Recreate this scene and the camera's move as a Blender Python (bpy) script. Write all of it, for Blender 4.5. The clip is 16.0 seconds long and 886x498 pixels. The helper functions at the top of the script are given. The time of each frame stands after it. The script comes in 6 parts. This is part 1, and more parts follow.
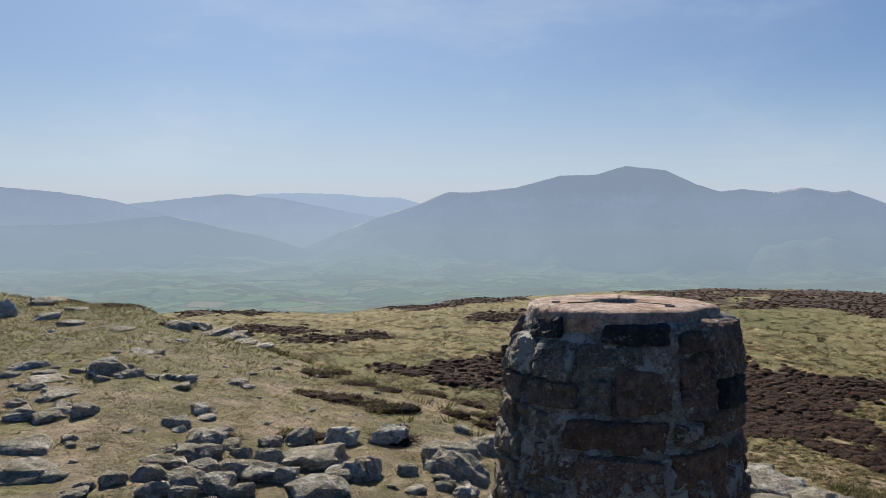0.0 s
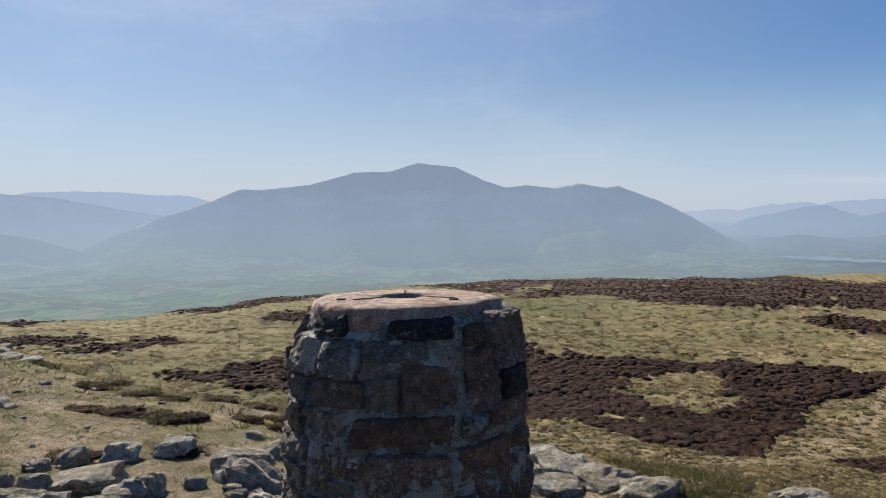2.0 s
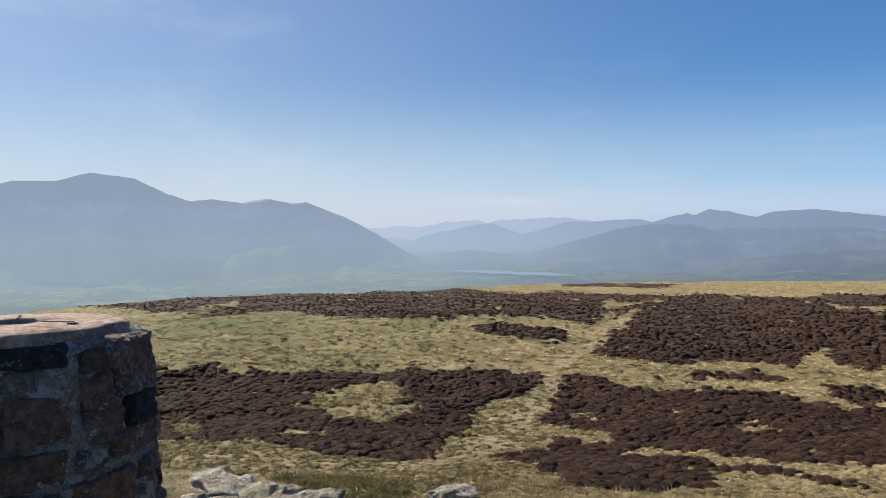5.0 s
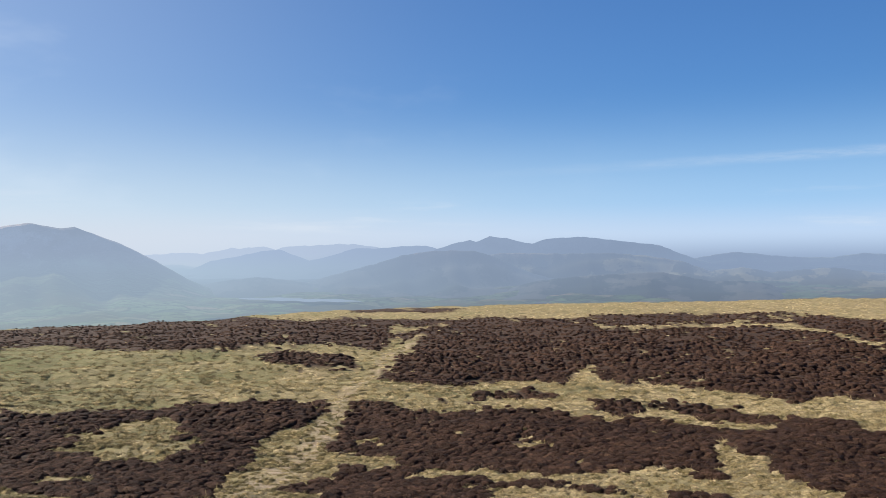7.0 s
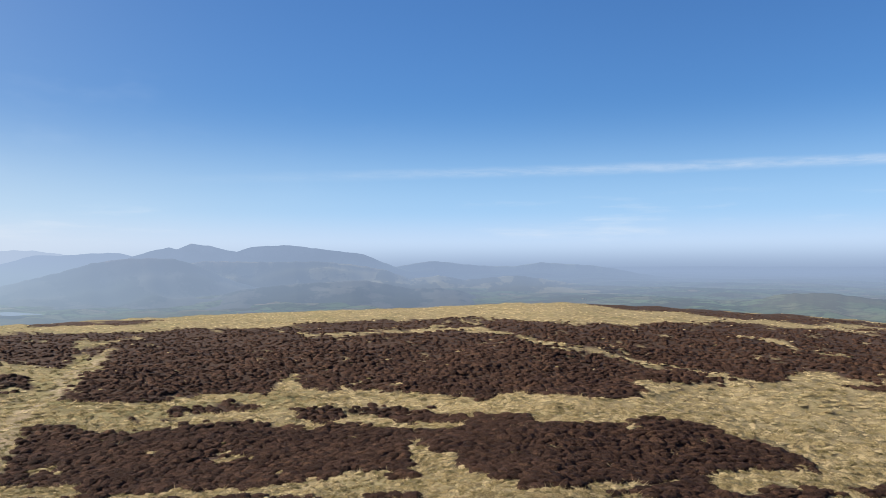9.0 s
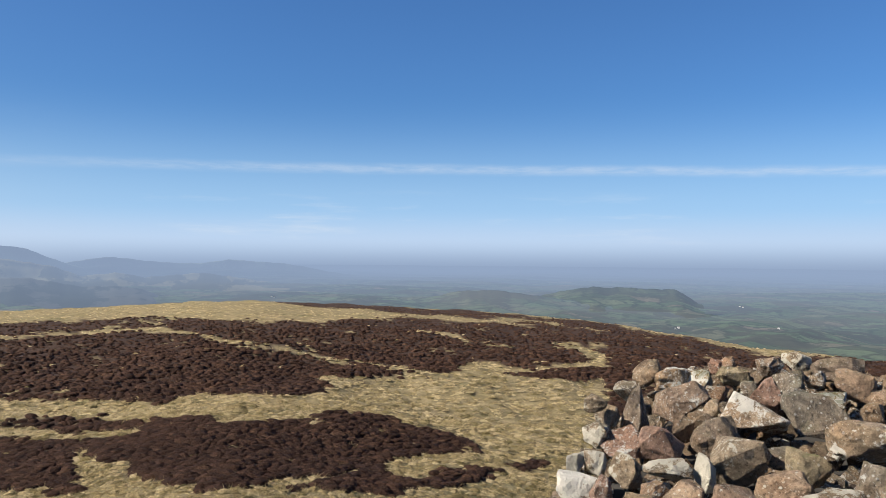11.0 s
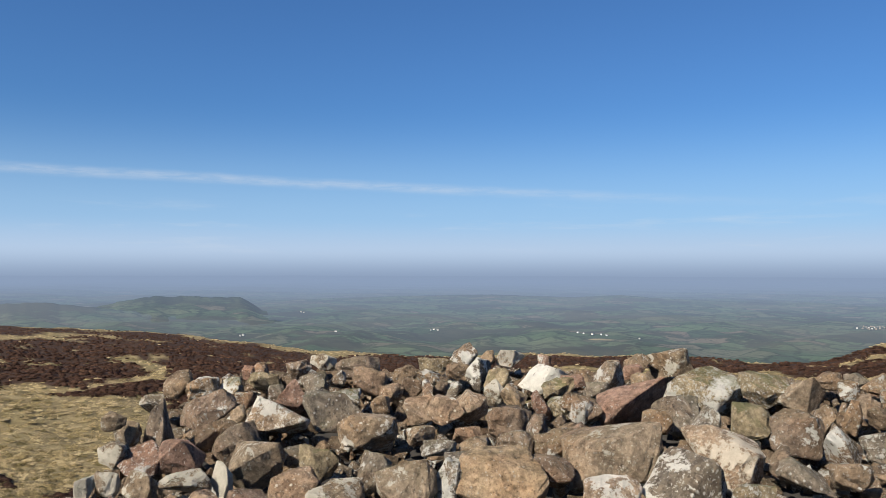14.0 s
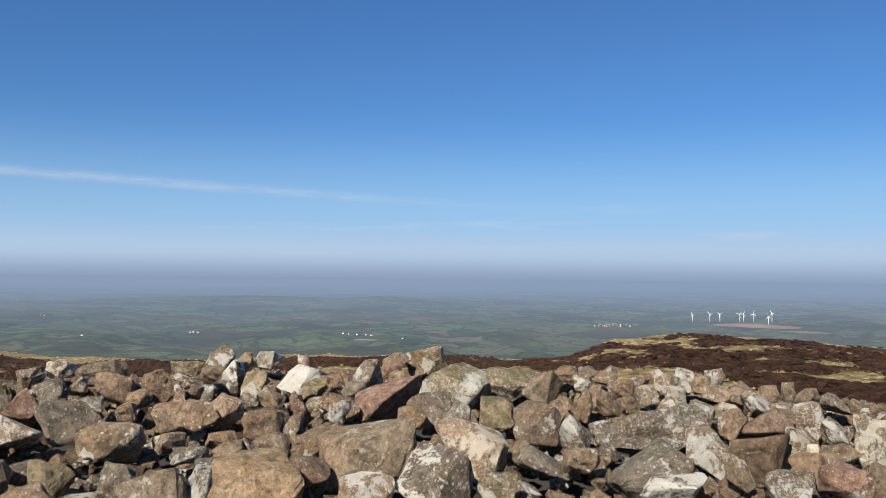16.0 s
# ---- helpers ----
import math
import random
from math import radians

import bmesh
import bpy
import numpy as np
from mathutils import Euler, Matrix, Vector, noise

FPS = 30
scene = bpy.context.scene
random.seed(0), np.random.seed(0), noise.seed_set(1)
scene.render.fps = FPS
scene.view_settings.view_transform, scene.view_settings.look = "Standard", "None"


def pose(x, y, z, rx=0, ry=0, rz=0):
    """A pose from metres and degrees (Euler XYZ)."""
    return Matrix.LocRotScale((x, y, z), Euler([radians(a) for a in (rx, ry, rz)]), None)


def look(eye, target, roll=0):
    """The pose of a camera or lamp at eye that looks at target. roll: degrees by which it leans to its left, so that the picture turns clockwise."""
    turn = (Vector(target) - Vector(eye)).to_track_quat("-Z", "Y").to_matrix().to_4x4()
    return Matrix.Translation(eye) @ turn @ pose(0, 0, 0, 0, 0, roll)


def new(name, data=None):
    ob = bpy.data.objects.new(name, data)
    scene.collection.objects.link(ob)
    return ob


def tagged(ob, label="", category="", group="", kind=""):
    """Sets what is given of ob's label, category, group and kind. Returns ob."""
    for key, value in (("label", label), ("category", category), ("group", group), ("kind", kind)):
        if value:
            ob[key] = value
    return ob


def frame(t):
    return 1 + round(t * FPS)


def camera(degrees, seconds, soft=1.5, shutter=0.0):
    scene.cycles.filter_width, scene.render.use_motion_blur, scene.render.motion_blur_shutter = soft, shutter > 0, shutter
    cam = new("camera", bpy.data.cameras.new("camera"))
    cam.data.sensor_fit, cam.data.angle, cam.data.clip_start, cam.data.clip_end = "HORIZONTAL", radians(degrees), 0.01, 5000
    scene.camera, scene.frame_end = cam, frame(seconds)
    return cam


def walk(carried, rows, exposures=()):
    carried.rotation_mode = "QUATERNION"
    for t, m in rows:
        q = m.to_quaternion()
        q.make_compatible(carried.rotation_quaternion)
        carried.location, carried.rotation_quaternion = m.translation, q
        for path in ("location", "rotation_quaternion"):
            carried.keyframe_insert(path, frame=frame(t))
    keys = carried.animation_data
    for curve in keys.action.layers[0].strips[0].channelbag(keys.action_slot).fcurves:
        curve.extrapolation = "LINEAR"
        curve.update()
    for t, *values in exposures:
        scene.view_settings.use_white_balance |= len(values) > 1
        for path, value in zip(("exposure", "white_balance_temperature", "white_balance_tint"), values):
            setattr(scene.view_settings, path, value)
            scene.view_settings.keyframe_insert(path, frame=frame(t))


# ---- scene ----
# ======================= camera =======================
cam = camera(57.46, 16.0, soft=0.7)
# seconds, place, pitch + 90, roll, yaw
PATH = [
    (0.0, 0.007, -0.027, 1.600, 88.05, 0.09, -0.76),
    (0.5, 0.049, -0.013, 1.587, 87.73, 0.44, -4.06),
    (1.0, 0.066, 0.011, 1.591, 87.50, 0.62, -7.58),
    (1.5, 0.057, 0.023, 1.594, 87.55, 0.88, -11.35),
    (2.0, 0.055, 0.042, 1.594, 87.71, 0.91, -15.16),
    (2.5, 0.060, 0.048, 1.593, 87.83, 0.73, -18.90),
    (3.0, 0.063, 0.057, 1.589, 87.88, 0.54, -22.70),
    (3.5, 0.086, 0.039, 1.588, 87.92, 0.34, -26.50),
    (4.0, 0.120, 0.001, 1.593, 87.94, 0.29, -30.21),
    (6.5, 0.258, -0.066, 1.606, 90.01, 0.56, -47.63),
    (7.0, 0.277, -0.086, 1.608, 90.33, 0.48, -51.90),
    (7.5, 0.324, -0.111, 1.614, 90.58, 0.40, -56.54),
    (8.0, 0.355, -0.140, 1.615, 90.61, 0.32, -61.50),
    (8.5, 0.369, -0.157, 1.610, 90.68, 0.36, -66.89),
    (9.0, 0.368, -0.173, 1.612, 90.80, 0.26, -72.52),
    (11.5, 0.301, -0.335, 1.599, 90.74, -0.46, -99.14),
    (12.0, 0.249, -0.395, 1.597, 90.91, -0.36, -103.77),
    (12.5, 0.237, -0.421, 1.591, 91.09, -0.16, -108.41),
    (13.0, 0.263, -0.427, 1.597, 91.25, -0.07, -113.37),
    (13.5, 0.280, -0.444, 1.603, 91.37, -0.06, -118.80),
    (14.0, 0.281, -0.458, 1.606, 91.38, -0.13, -124.34),
    (14.5, 0.274, -0.463, 1.605, 91.39, -0.30, -129.38),
    (15.0, 0.265, -0.469, 1.603, 91.42, -0.48, -133.69),
    (15.5, 0.260, -0.474, 1.603, 91.48, -0.56, -137.40),
    (16.0, 0.260, -0.480, 1.602, 91.55, -0.62, -140.79),
]
walk(cam, [(t, pose(x, y, z, rx, ry, rz)) for t, x, y, z, rx, ry, rz in PATH],
     exposures=((0.0, 0.76), (3.5, 0.88), (6.5, 1.05), (9.0, 1.13), (11.5, 1.0), (14.0, 0.88), (16.0, 0.84)))

# ======================= sky and sun =======================
EYE = 1.6                       # height of the eye over the summit turf
SUN_AZ, SUN_EL = -12.0, 39.0    # clockwise from +y, above the horizon


def aim(az, el=0.0):
    a, e = radians(az), radians(el)
    return Vector((math.sin(a) * math.cos(e), math.cos(a) * math.cos(e), math.sin(e)))


class Nodes:
    """Short hand for node trees."""

    def __init__(self, tree):
        self.tree, self.links = tree, tree.links
        tree.nodes.clear()

    def add(self, kind, ins=None, **attrs):
        n = self.tree.nodes.new(kind)
        for k, v in attrs.items():
            setattr(n, k, v)
        for k, v in (ins or {}).items():
            self.feed(n.inputs[k], v)
        return n

    def feed(self, socket, v):
        if isinstance(v, bpy.types.NodeSocket):
            self.links.new(v, socket)
        elif isinstance(v, bpy.types.Node):
            self.links.new(v.outputs[0], socket)
        else:
            if socket.type == "RGBA" and len(v) == 3:
                v = (*v, 1.0)
            socket.default_value = v

    def math(self, op, a, b=0.0, c=0.0, clamp=False):
        n = self.add("ShaderNodeMath", {0: a, 1: b, 2: c}, operation=op, use_clamp=clamp)
        return n.outputs[0]

    def vmath(self, op, a, b=None, scale=None):
        n = self.add("ShaderNodeVectorMath", {0: a}, operation=op)
        if b is not None:
            self.feed(n.inputs[1], b)
        if scale is not None:
            self.feed(n.inputs["Scale"], scale)
        return n.outputs["Value"] if op in ("LENGTH", "DOT_PRODUCT", "DISTANCE") else n.outputs[0]

    def mix(self, f, a, b, mode="MIX"):
        n = self.add("ShaderNodeMix", data_type="RGBA", blend_type=mode)
        self.feed(n.inputs[0], f), self.feed(n.inputs[6], a), self.feed(n.inputs[7], b)
        return n.outputs[2]

    def ramp(self, f, stops, interp="LINEAR"):
        n = self.add("ShaderNodeValToRGB", {0: f})
        n.color_ramp.interpolation = interp
        el = n.color_ramp.elements
        while len(el) < len(stops):
            el.new(0.5)
        for e, (p, c) in zip(el, stops):
            e.position, e.color = p, ((c, c, c, 1) if isinstance(c, (int, float)) else (*c, 1))
        return n.outputs[0]

    def noise(self, scale, detail=4.0, rough=0.55, vec=None, dist=0.0):
        n = self.add("ShaderNodeTexNoise", {"Scale": scale, "Detail": detail, "Roughness": rough, "Distortion": dist})
        if vec is not None:
            self.feed(n.inputs["Vector"], vec)
        return n.outputs[0]

    def step(self, v, lo, hi, a=0.0, b=1.0):
        n = self.add("ShaderNodeMapRange", {0: v, 1: lo, 2: hi, 3: a, 4: b}, interpolation_type="SMOOTHSTEP")
        return n.outputs[0]


world = bpy.data.worlds.new("sky")
scene.world = world
world.use_nodes = True
w = Nodes(world.node_tree)
sky = w.add("ShaderNodeTexSky", sky_type="NISHITA", sun_disc=False, sun_elevation=radians(SUN_EL),
            sun_rotation=radians(SUN_AZ), altitude=450.0, air_density=1.0, dust_density=1.3, ozone_density=2.5)
way = w.add("ShaderNodeTexCoord").outputs["Generated"]
sep = w.add("ShaderNodeSeparateXYZ", {0: way})
height = w.math("ARCSINE", sep.outputs[2])                      # elevation, radians
turn = w.math("ARCTAN2", sep.outputs[0], sep.outputs[1])        # azimuth, radians
# a low band of pale haze, brighter towards the sun, then a grey band of dust on the horizon
towards = w.vmath("DOT_PRODUCT", way, tuple(aim(SUN_AZ, 4.0)))
warm = w.step(towards, 0.0, 1.0)
glow = w.mix(warm, (4.5, 6.8, 10.0), (7.1, 8.1, 9.2))
pale = w.mix(warm, (5.3, 6.6, 8.5), (6.6, 7.1, 7.9))
dusk = w.mix(warm, (2.9, 3.8, 5.44), (6.0, 6.8, 7.8))
low = w.math("POWER", w.step(height, radians(12.0), radians(0.5)), 1.3)
dust = w.step(height, radians(1.5), radians(-0.9))
tint = w.mix(w.math("MULTIPLY", low, 0.78), w.mix(1.0, sky.outputs[0], w.mix(warm, (0.465, 0.81, 1.21), (0.45, 0.61, 0.82)), "MULTIPLY"), glow)
veil = w.math("MULTIPLY", w.math("POWER", warm, 3.0), 0.26)
tint = w.mix(veil, tint, (6.0, 6.9, 8.2))
tint = w.mix(w.step(height, radians(3.6), radians(0.9), 0.0, 0.85), tint, pale)
tint = w.mix(w.math("MULTIPLY", dust, w.step(towards, 0.8, 0.1, 0.25, 1.0)), tint, dusk)
# an old vapour trail, spread to a thin band, and wisps of high cloud under it
crest = w.math("SUBTRACT", radians(6.3), w.math("MULTIPLY", 0.034, w.math("POWER", w.math("ABSOLUTE", w.math("SUBTRACT", turn, radians(90.0))), 2.0)))
wob = w.math("MULTIPLY", w.math("SUBTRACT", w.noise(9.0, 3.0, vec=way), 0.5), 0.005)
off = w.math("SUBTRACT", w.math("ADD", height, wob), crest)
streak = w.noise(26.0, 5.0, 0.65, vec=w.vmath("MULTIPLY", way, (1.0, 1.0, 7.0)))
trail = w.math("MULTIPLY", w.step(w.math("ABSOLUTE", off), 0.009, 0.0), w.step(streak, 0.25, 0.7, 0.25, 1.0))
trail = w.math("MULTIPLY", trail, w.math("MULTIPLY", w.step(turn, radians(48.0), radians(95.0)), w.step(turn, radians(154.0), radians(118.0))))
wisp = w.step(w.noise(5.0, 6.0, 0.6, vec=w.vmath("MULTIPLY", way, (1.0, 1.0, 9.0))), 0.52, 0.8)
wisp = w.math("MULTIPLY", wisp, w.step(height, radians(5.4), radians(3.0)))
wisp = w.math("MULTIPLY", wisp, w.step(height, radians(0.6), radians(2.0)))
thin = w.math("MULTIPLY", w.step(w.noise(2.6, 5.0, 0.62, vec=w.vmath("MULTIPLY", way, (1.0, 1.0, 2.6))), 0.46, 0.72), w.math("MULTIPLY", warm, w.step(height, radians(1.0), radians(6.0), 0.0, 0.2)))
tint = w.mix(thin, tint, (9.0, 9.6, 10.2))
cloud = w.math("ADD", w.math("MULTIPLY", trail, 0.4), w.math("MULTIPLY", wisp, 0.45), clamp=True)
tint = w.mix(cloud, tint, (7.2, 7.8, 8.6))
back = w.add("ShaderNodeBackground", {"Color": tint, "Strength": 0.05})
w.add("ShaderNodeOutputWorld", {0: back})

sun = new("sun", bpy.data.lights.new("sun", "SUN"))
sun.data.energy, sun.data.angle, sun.data.color = 5.0, radians(0.53), (1.0, 0.92, 0.8)
sun.matrix_world = look(aim(SUN_AZ, SUN_EL) * 50, (0, 0, 0))

# ======================= the lie of the land =======================
# azimuths in degrees clockwise from +y; depths in metres under the eye
SHOULDER_AZ = (-180, -60, -28, -20, -18, -16, -12.5, -8.7, -3.3, 0.7, 5, 25, 40, 60, 104, 112, 150, 180)
SHOULDER_R = (12, 16, 17, 14.5, 13.5, 12.8, 11.5, 10.3, 9, 8.5, 8, 7.0, 5.8, 5.0, 4.8, 7.5, 8, 12)
SHOULDER_D = (1.5, 1.2, 1.24, 1.25, 1.43, 1.56, 1.66, 1.79, 1.83, 1.87, 2.0, 2.1, 1.95, 1.9, 1.9, 1.8, 1.75, 1.5)
BROW_AZ = (-180, -60, -28, -12, -6.6, -0.6, 3.4, 7.9, 15, 22, 35, 39, 46, 58, 70, 78, 81, 88, 96, 104, 110, 115, 122, 131,
           138, 145.5, 149.4, 152.5, 157, 164, 180)
BROW_EL = (5.2, 5.6, 6.2, 6.3, 6.5, 6.15, 5.55, 5.3, 4.78, 4.6, 4.5, 4.2, 3.92, 3.65, 3.38, 3.05, 3.05, 3.3, 3.7, 4.2, 5.03,
           5.8, 6.25, 6.1, 6.0, 6.3, 6.2, 4.95, 4.2, 4.38, 5.0)
BROW_R = ((-180, 120), (-28, 110), (0, 115), (8, 165), (35, 180), (46, 250), (90, 260), (104, 220), (115, 150), (122, 120),
          (145, 110), (150, 70), (157, 85), (180, 110))
FALL_U = (0.0, 0.0226, 0.035, 0.055, 0.088, 0.18, 0.385, 1.0)
FALL_G = (0.0, 0.107, 0.157, 0.205, 0.275, 0.39, 0.51, 1.0)
R_REAL = np.concatenate([[0.0], np.geomspace(0.4, 60000.0, 420)])
AZ_TAB = np.arange(-180.0, 180.01, 0.5)


def soften(a, n, axis, wrap=False):
    k = np.hanning(n + 2)[1:-1]
    k /= k.sum()
    pad = [(0, 0), (0, 0)]
    pad[axis] = (n // 2, n - 1 - n // 2)
    a = np.pad(a, pad, "wrap" if wrap else "edge")
    return np.apply_along_axis(lambda v: np.convolve(v, k, "valid"), axis, a)


def land_table():
    az = AZ_TAB[:, None]
    sr, sd = np.interp(az, SHOULDER_AZ, SHOULDER_R), np.interp(az, SHOULDER_AZ, SHOULDER_D)
    el = np.interp(az, BROW_AZ, BROW_EL)
    br = np.interp(az, [p[0] for p in BROW_R], [p[1] for p in BROW_R])
    bd = br * np.tan(np.radians(el))
    r = R_REAL[None, :]
    top = EYE + (sd - EYE) * np.clip(r / sr, 0, 1) ** 1.5
    mid = sd + (bd - sd) * np.interp(((r - sr) / (br - sr)).clip(0, 1), FALL_U, FALL_G)
    far = bd + (r - br) * (np.tan(np.radians(el)) * 0.9 + 0.14 * ((r - br) / 300).clip(0, 1))
    d = np.where(r < sr, top, np.where(r < br, mid, far))
    floor = 305.0 + 12.0 * np.sin(az / 17.0) + 18.0 * np.clip((az - 95) / 30, 0, 1)
    d = np.minimum(d, floor + 0 * d) + r ** 2 / 1.48e7     # and the curve of the earth
    return soften(d, 9, 1)


LAND = land_table()
LOG_R = np.log(R_REAL[1:])


def bump(x, y):
    """Rolls and lumps of the moor, in metres, over numpy arrays."""
    out = 0.0
    for k, (wave, amp) in enumerate(((31.0, 0.42), (13.0, 0.2), (5.3, 0.1), (2.1, 0.06), (0.9, 0.03))):
        a, b = 1.7 * k + 0.4, 2.3 * k + 1.1
        u, v = x * math.cos(a) + y * math.sin(a), -x * math.sin(a) + y * math.cos(a)
        f = 2 * math.pi / wave
        out = out + amp * (np.sin(u * f + 1.3 * np.sin(v * f * 0.7 + b)) * np.sin(v * f * 0.9 + 1.1 * np.sin(u * f * 0.6 + a)))
    return out


def depth(r, az):
    """Metres under the eye of the land r metres out, without its lumps."""
    r, az = np.asarray(r, float), np.asarray(az, float)
    i = np.clip((az + 180.0) / 0.5, 0, len(AZ_TAB) - 1.001)
    j = np.clip((np.log(np.maximum(r, 0.4)) - LOG_R[0]) / (LOG_R[1] - LOG_R[0]), 0, len(LOG_R) - 1.001)
    i0, j0 = i.astype(int), j.astype(int)
    fi, fj = i - i0, j - j0
    t = LAND[:, 1:]
    return ((t[i0, j0] * (1 - fj) + t[i0, j0 + 1] * fj) * (1 - fi) + (t[i0 + 1, j0] * (1 - fj) + t[i0 + 1, j0 + 1] * fj) * fi)


def ground_z(x, y):
    """The height of the near turf at x, y."""
    x, y = np.asarray(x, float), np.asarray(y, float)
    r = np.hypot(x, y)
    az = np.degrees(np.arctan2(x, y))
    size = np.clip((r - 6.0) / 34.0, 0.22, 1.0) * np.clip((900.0 - r) / 500.0, 0, 1)
    return EYE - depth(r, az) + bump(x, y) * size


# beyond 2.5 km the land is drawn closer, along the lines of sight, to keep it within 5 km
NEAR, SPAN = 2500.0, 2350.0


def drawn(r):
    r = np.asarray(r, float)
    return np.where(r < NEAR, r, NEAR + SPAN * (1 - np.exp(-np.maximum(r - NEAR, 0) / SPAN)))


# ======================= materials =======================
def material(name):
    m = bpy.data.materials.new(name)
    m.use_nodes = True
    return m, Nodes(m.node_tree)


def finish(n, color, rough=0.9, normal=None, spec=0.3, metal=0.0):
    b = n.add("ShaderNodeBsdfPrincipled", {"Base Color": color, "Roughness": rough, "Metallic": metal, "Specular IOR Level": spec})
    if normal is not None:
        n.feed(b.inputs["Normal"], normal)
    n.add("ShaderNodeOutputMaterial", {0: b})
    return b


def relief(n, h, strength, distance=0.02):
    return n.add("ShaderNodeBump", {"Height": h, "Strength": strength, "Distance": distance}).outputs[0]


def painted_haze(n, shader, reach):
    """Painted haze: emission standing in for scattered daylight over far-off land; only for the backdrop, kilometres
    away.
    """
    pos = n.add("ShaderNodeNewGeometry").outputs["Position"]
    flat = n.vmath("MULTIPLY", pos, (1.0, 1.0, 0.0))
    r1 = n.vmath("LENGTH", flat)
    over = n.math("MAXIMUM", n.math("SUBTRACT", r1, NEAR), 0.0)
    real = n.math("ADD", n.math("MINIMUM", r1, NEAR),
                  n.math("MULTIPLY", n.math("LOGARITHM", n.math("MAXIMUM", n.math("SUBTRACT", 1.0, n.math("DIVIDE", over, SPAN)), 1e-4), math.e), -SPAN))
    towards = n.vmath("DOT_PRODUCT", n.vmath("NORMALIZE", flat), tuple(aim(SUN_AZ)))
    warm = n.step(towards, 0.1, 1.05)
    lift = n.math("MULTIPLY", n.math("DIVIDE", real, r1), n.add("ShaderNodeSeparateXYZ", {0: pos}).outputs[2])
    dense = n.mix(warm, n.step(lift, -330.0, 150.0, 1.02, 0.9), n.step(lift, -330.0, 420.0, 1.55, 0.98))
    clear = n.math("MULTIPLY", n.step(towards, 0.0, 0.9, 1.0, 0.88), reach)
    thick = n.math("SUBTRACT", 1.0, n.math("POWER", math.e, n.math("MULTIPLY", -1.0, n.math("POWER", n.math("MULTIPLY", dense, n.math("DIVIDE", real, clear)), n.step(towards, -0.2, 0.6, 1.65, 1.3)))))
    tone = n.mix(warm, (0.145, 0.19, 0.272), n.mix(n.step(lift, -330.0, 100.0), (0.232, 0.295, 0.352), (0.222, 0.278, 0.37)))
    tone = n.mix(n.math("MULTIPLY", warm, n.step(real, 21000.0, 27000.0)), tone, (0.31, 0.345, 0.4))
    # the haze glows from the land's own surface, more with distance
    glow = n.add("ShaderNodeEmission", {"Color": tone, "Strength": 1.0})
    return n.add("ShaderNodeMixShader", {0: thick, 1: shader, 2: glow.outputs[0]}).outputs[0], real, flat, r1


# moorland turf, with the valley's fields far below it
M_GROUND, n = material("moor_grass")
geo = n.add("ShaderNodeNewGeometry").outputs["Position"]
straw = n.ramp(n.noise(0.9, 6.0, 0.6, geo), [(0.3, (0.1, 0.079, 0.038)), (0.5, (0.205, 0.16, 0.082)), (0.72, (0.32, 0.252, 0.14))])
green = n.ramp(n.noise(2.3, 5.0, 0.6, geo), [(0.3, (0.055, 0.066, 0.022)), (0.7, (0.15, 0.15, 0.06))])
g_mask = n.add("ShaderNodeVertexColor", layer_name="cover")
cov = n.add("ShaderNodeSeparateColor", {0: g_mask.outputs[0]})
wear = n.ramp(n.noise(3.0, 6.0, 0.65, geo), [(0.25, (0.2, 0.146, 0.105)), (0.5, (0.3, 0.226, 0.166)), (0.75, (0.42, 0.33, 0.255))])
base = n.mix(cov.outputs[1], straw, green)
patchy = n.step(n.noise(1.3, 6.0, 0.7, geo), 0.35, 0.65)
base = n.mix(n.math("MULTIPLY", cov.outputs[2], patchy), base, wear)
peat = n.ramp(n.noise(4.0, 5.0, 0.6, geo), [(0.3, (0.02, 0.012, 0.008)), (0.7, (0.06, 0.034, 0.022))])
base = n.mix(cov.outputs[0], base, peat)
fine = n.noise(38.0, 7.0, 0.75, geo)
base = n.mix(0.75, base, n.ramp(fine, [(0.25, 0.12), (0.5, 0.47), (0.78, 0.9)]), "OVERLAY")
base = n.mix(0.6, base, n.ramp(n.noise(5.5, 7.0, 0.72, geo), [(0.3, 0.2), (0.5, 0.5), (0.7, 0.8)]), "OVERLAY")
tuft = n.math("ADD", n.math("MULTIPLY", n.noise(7.0, 6.0, 0.65, geo), 1.0), n.math("MULTIPLY", fine, 0.35))
turf = n.add("ShaderNodeBsdfPrincipled", {"Base Color": base, "Roughness": 0.95, "Specular IOR Level": 0.15,
                                         "Normal": relief(n, tuft, 0.75, 0.12)})
n.add("ShaderNodeOutputMaterial", {0: turf})

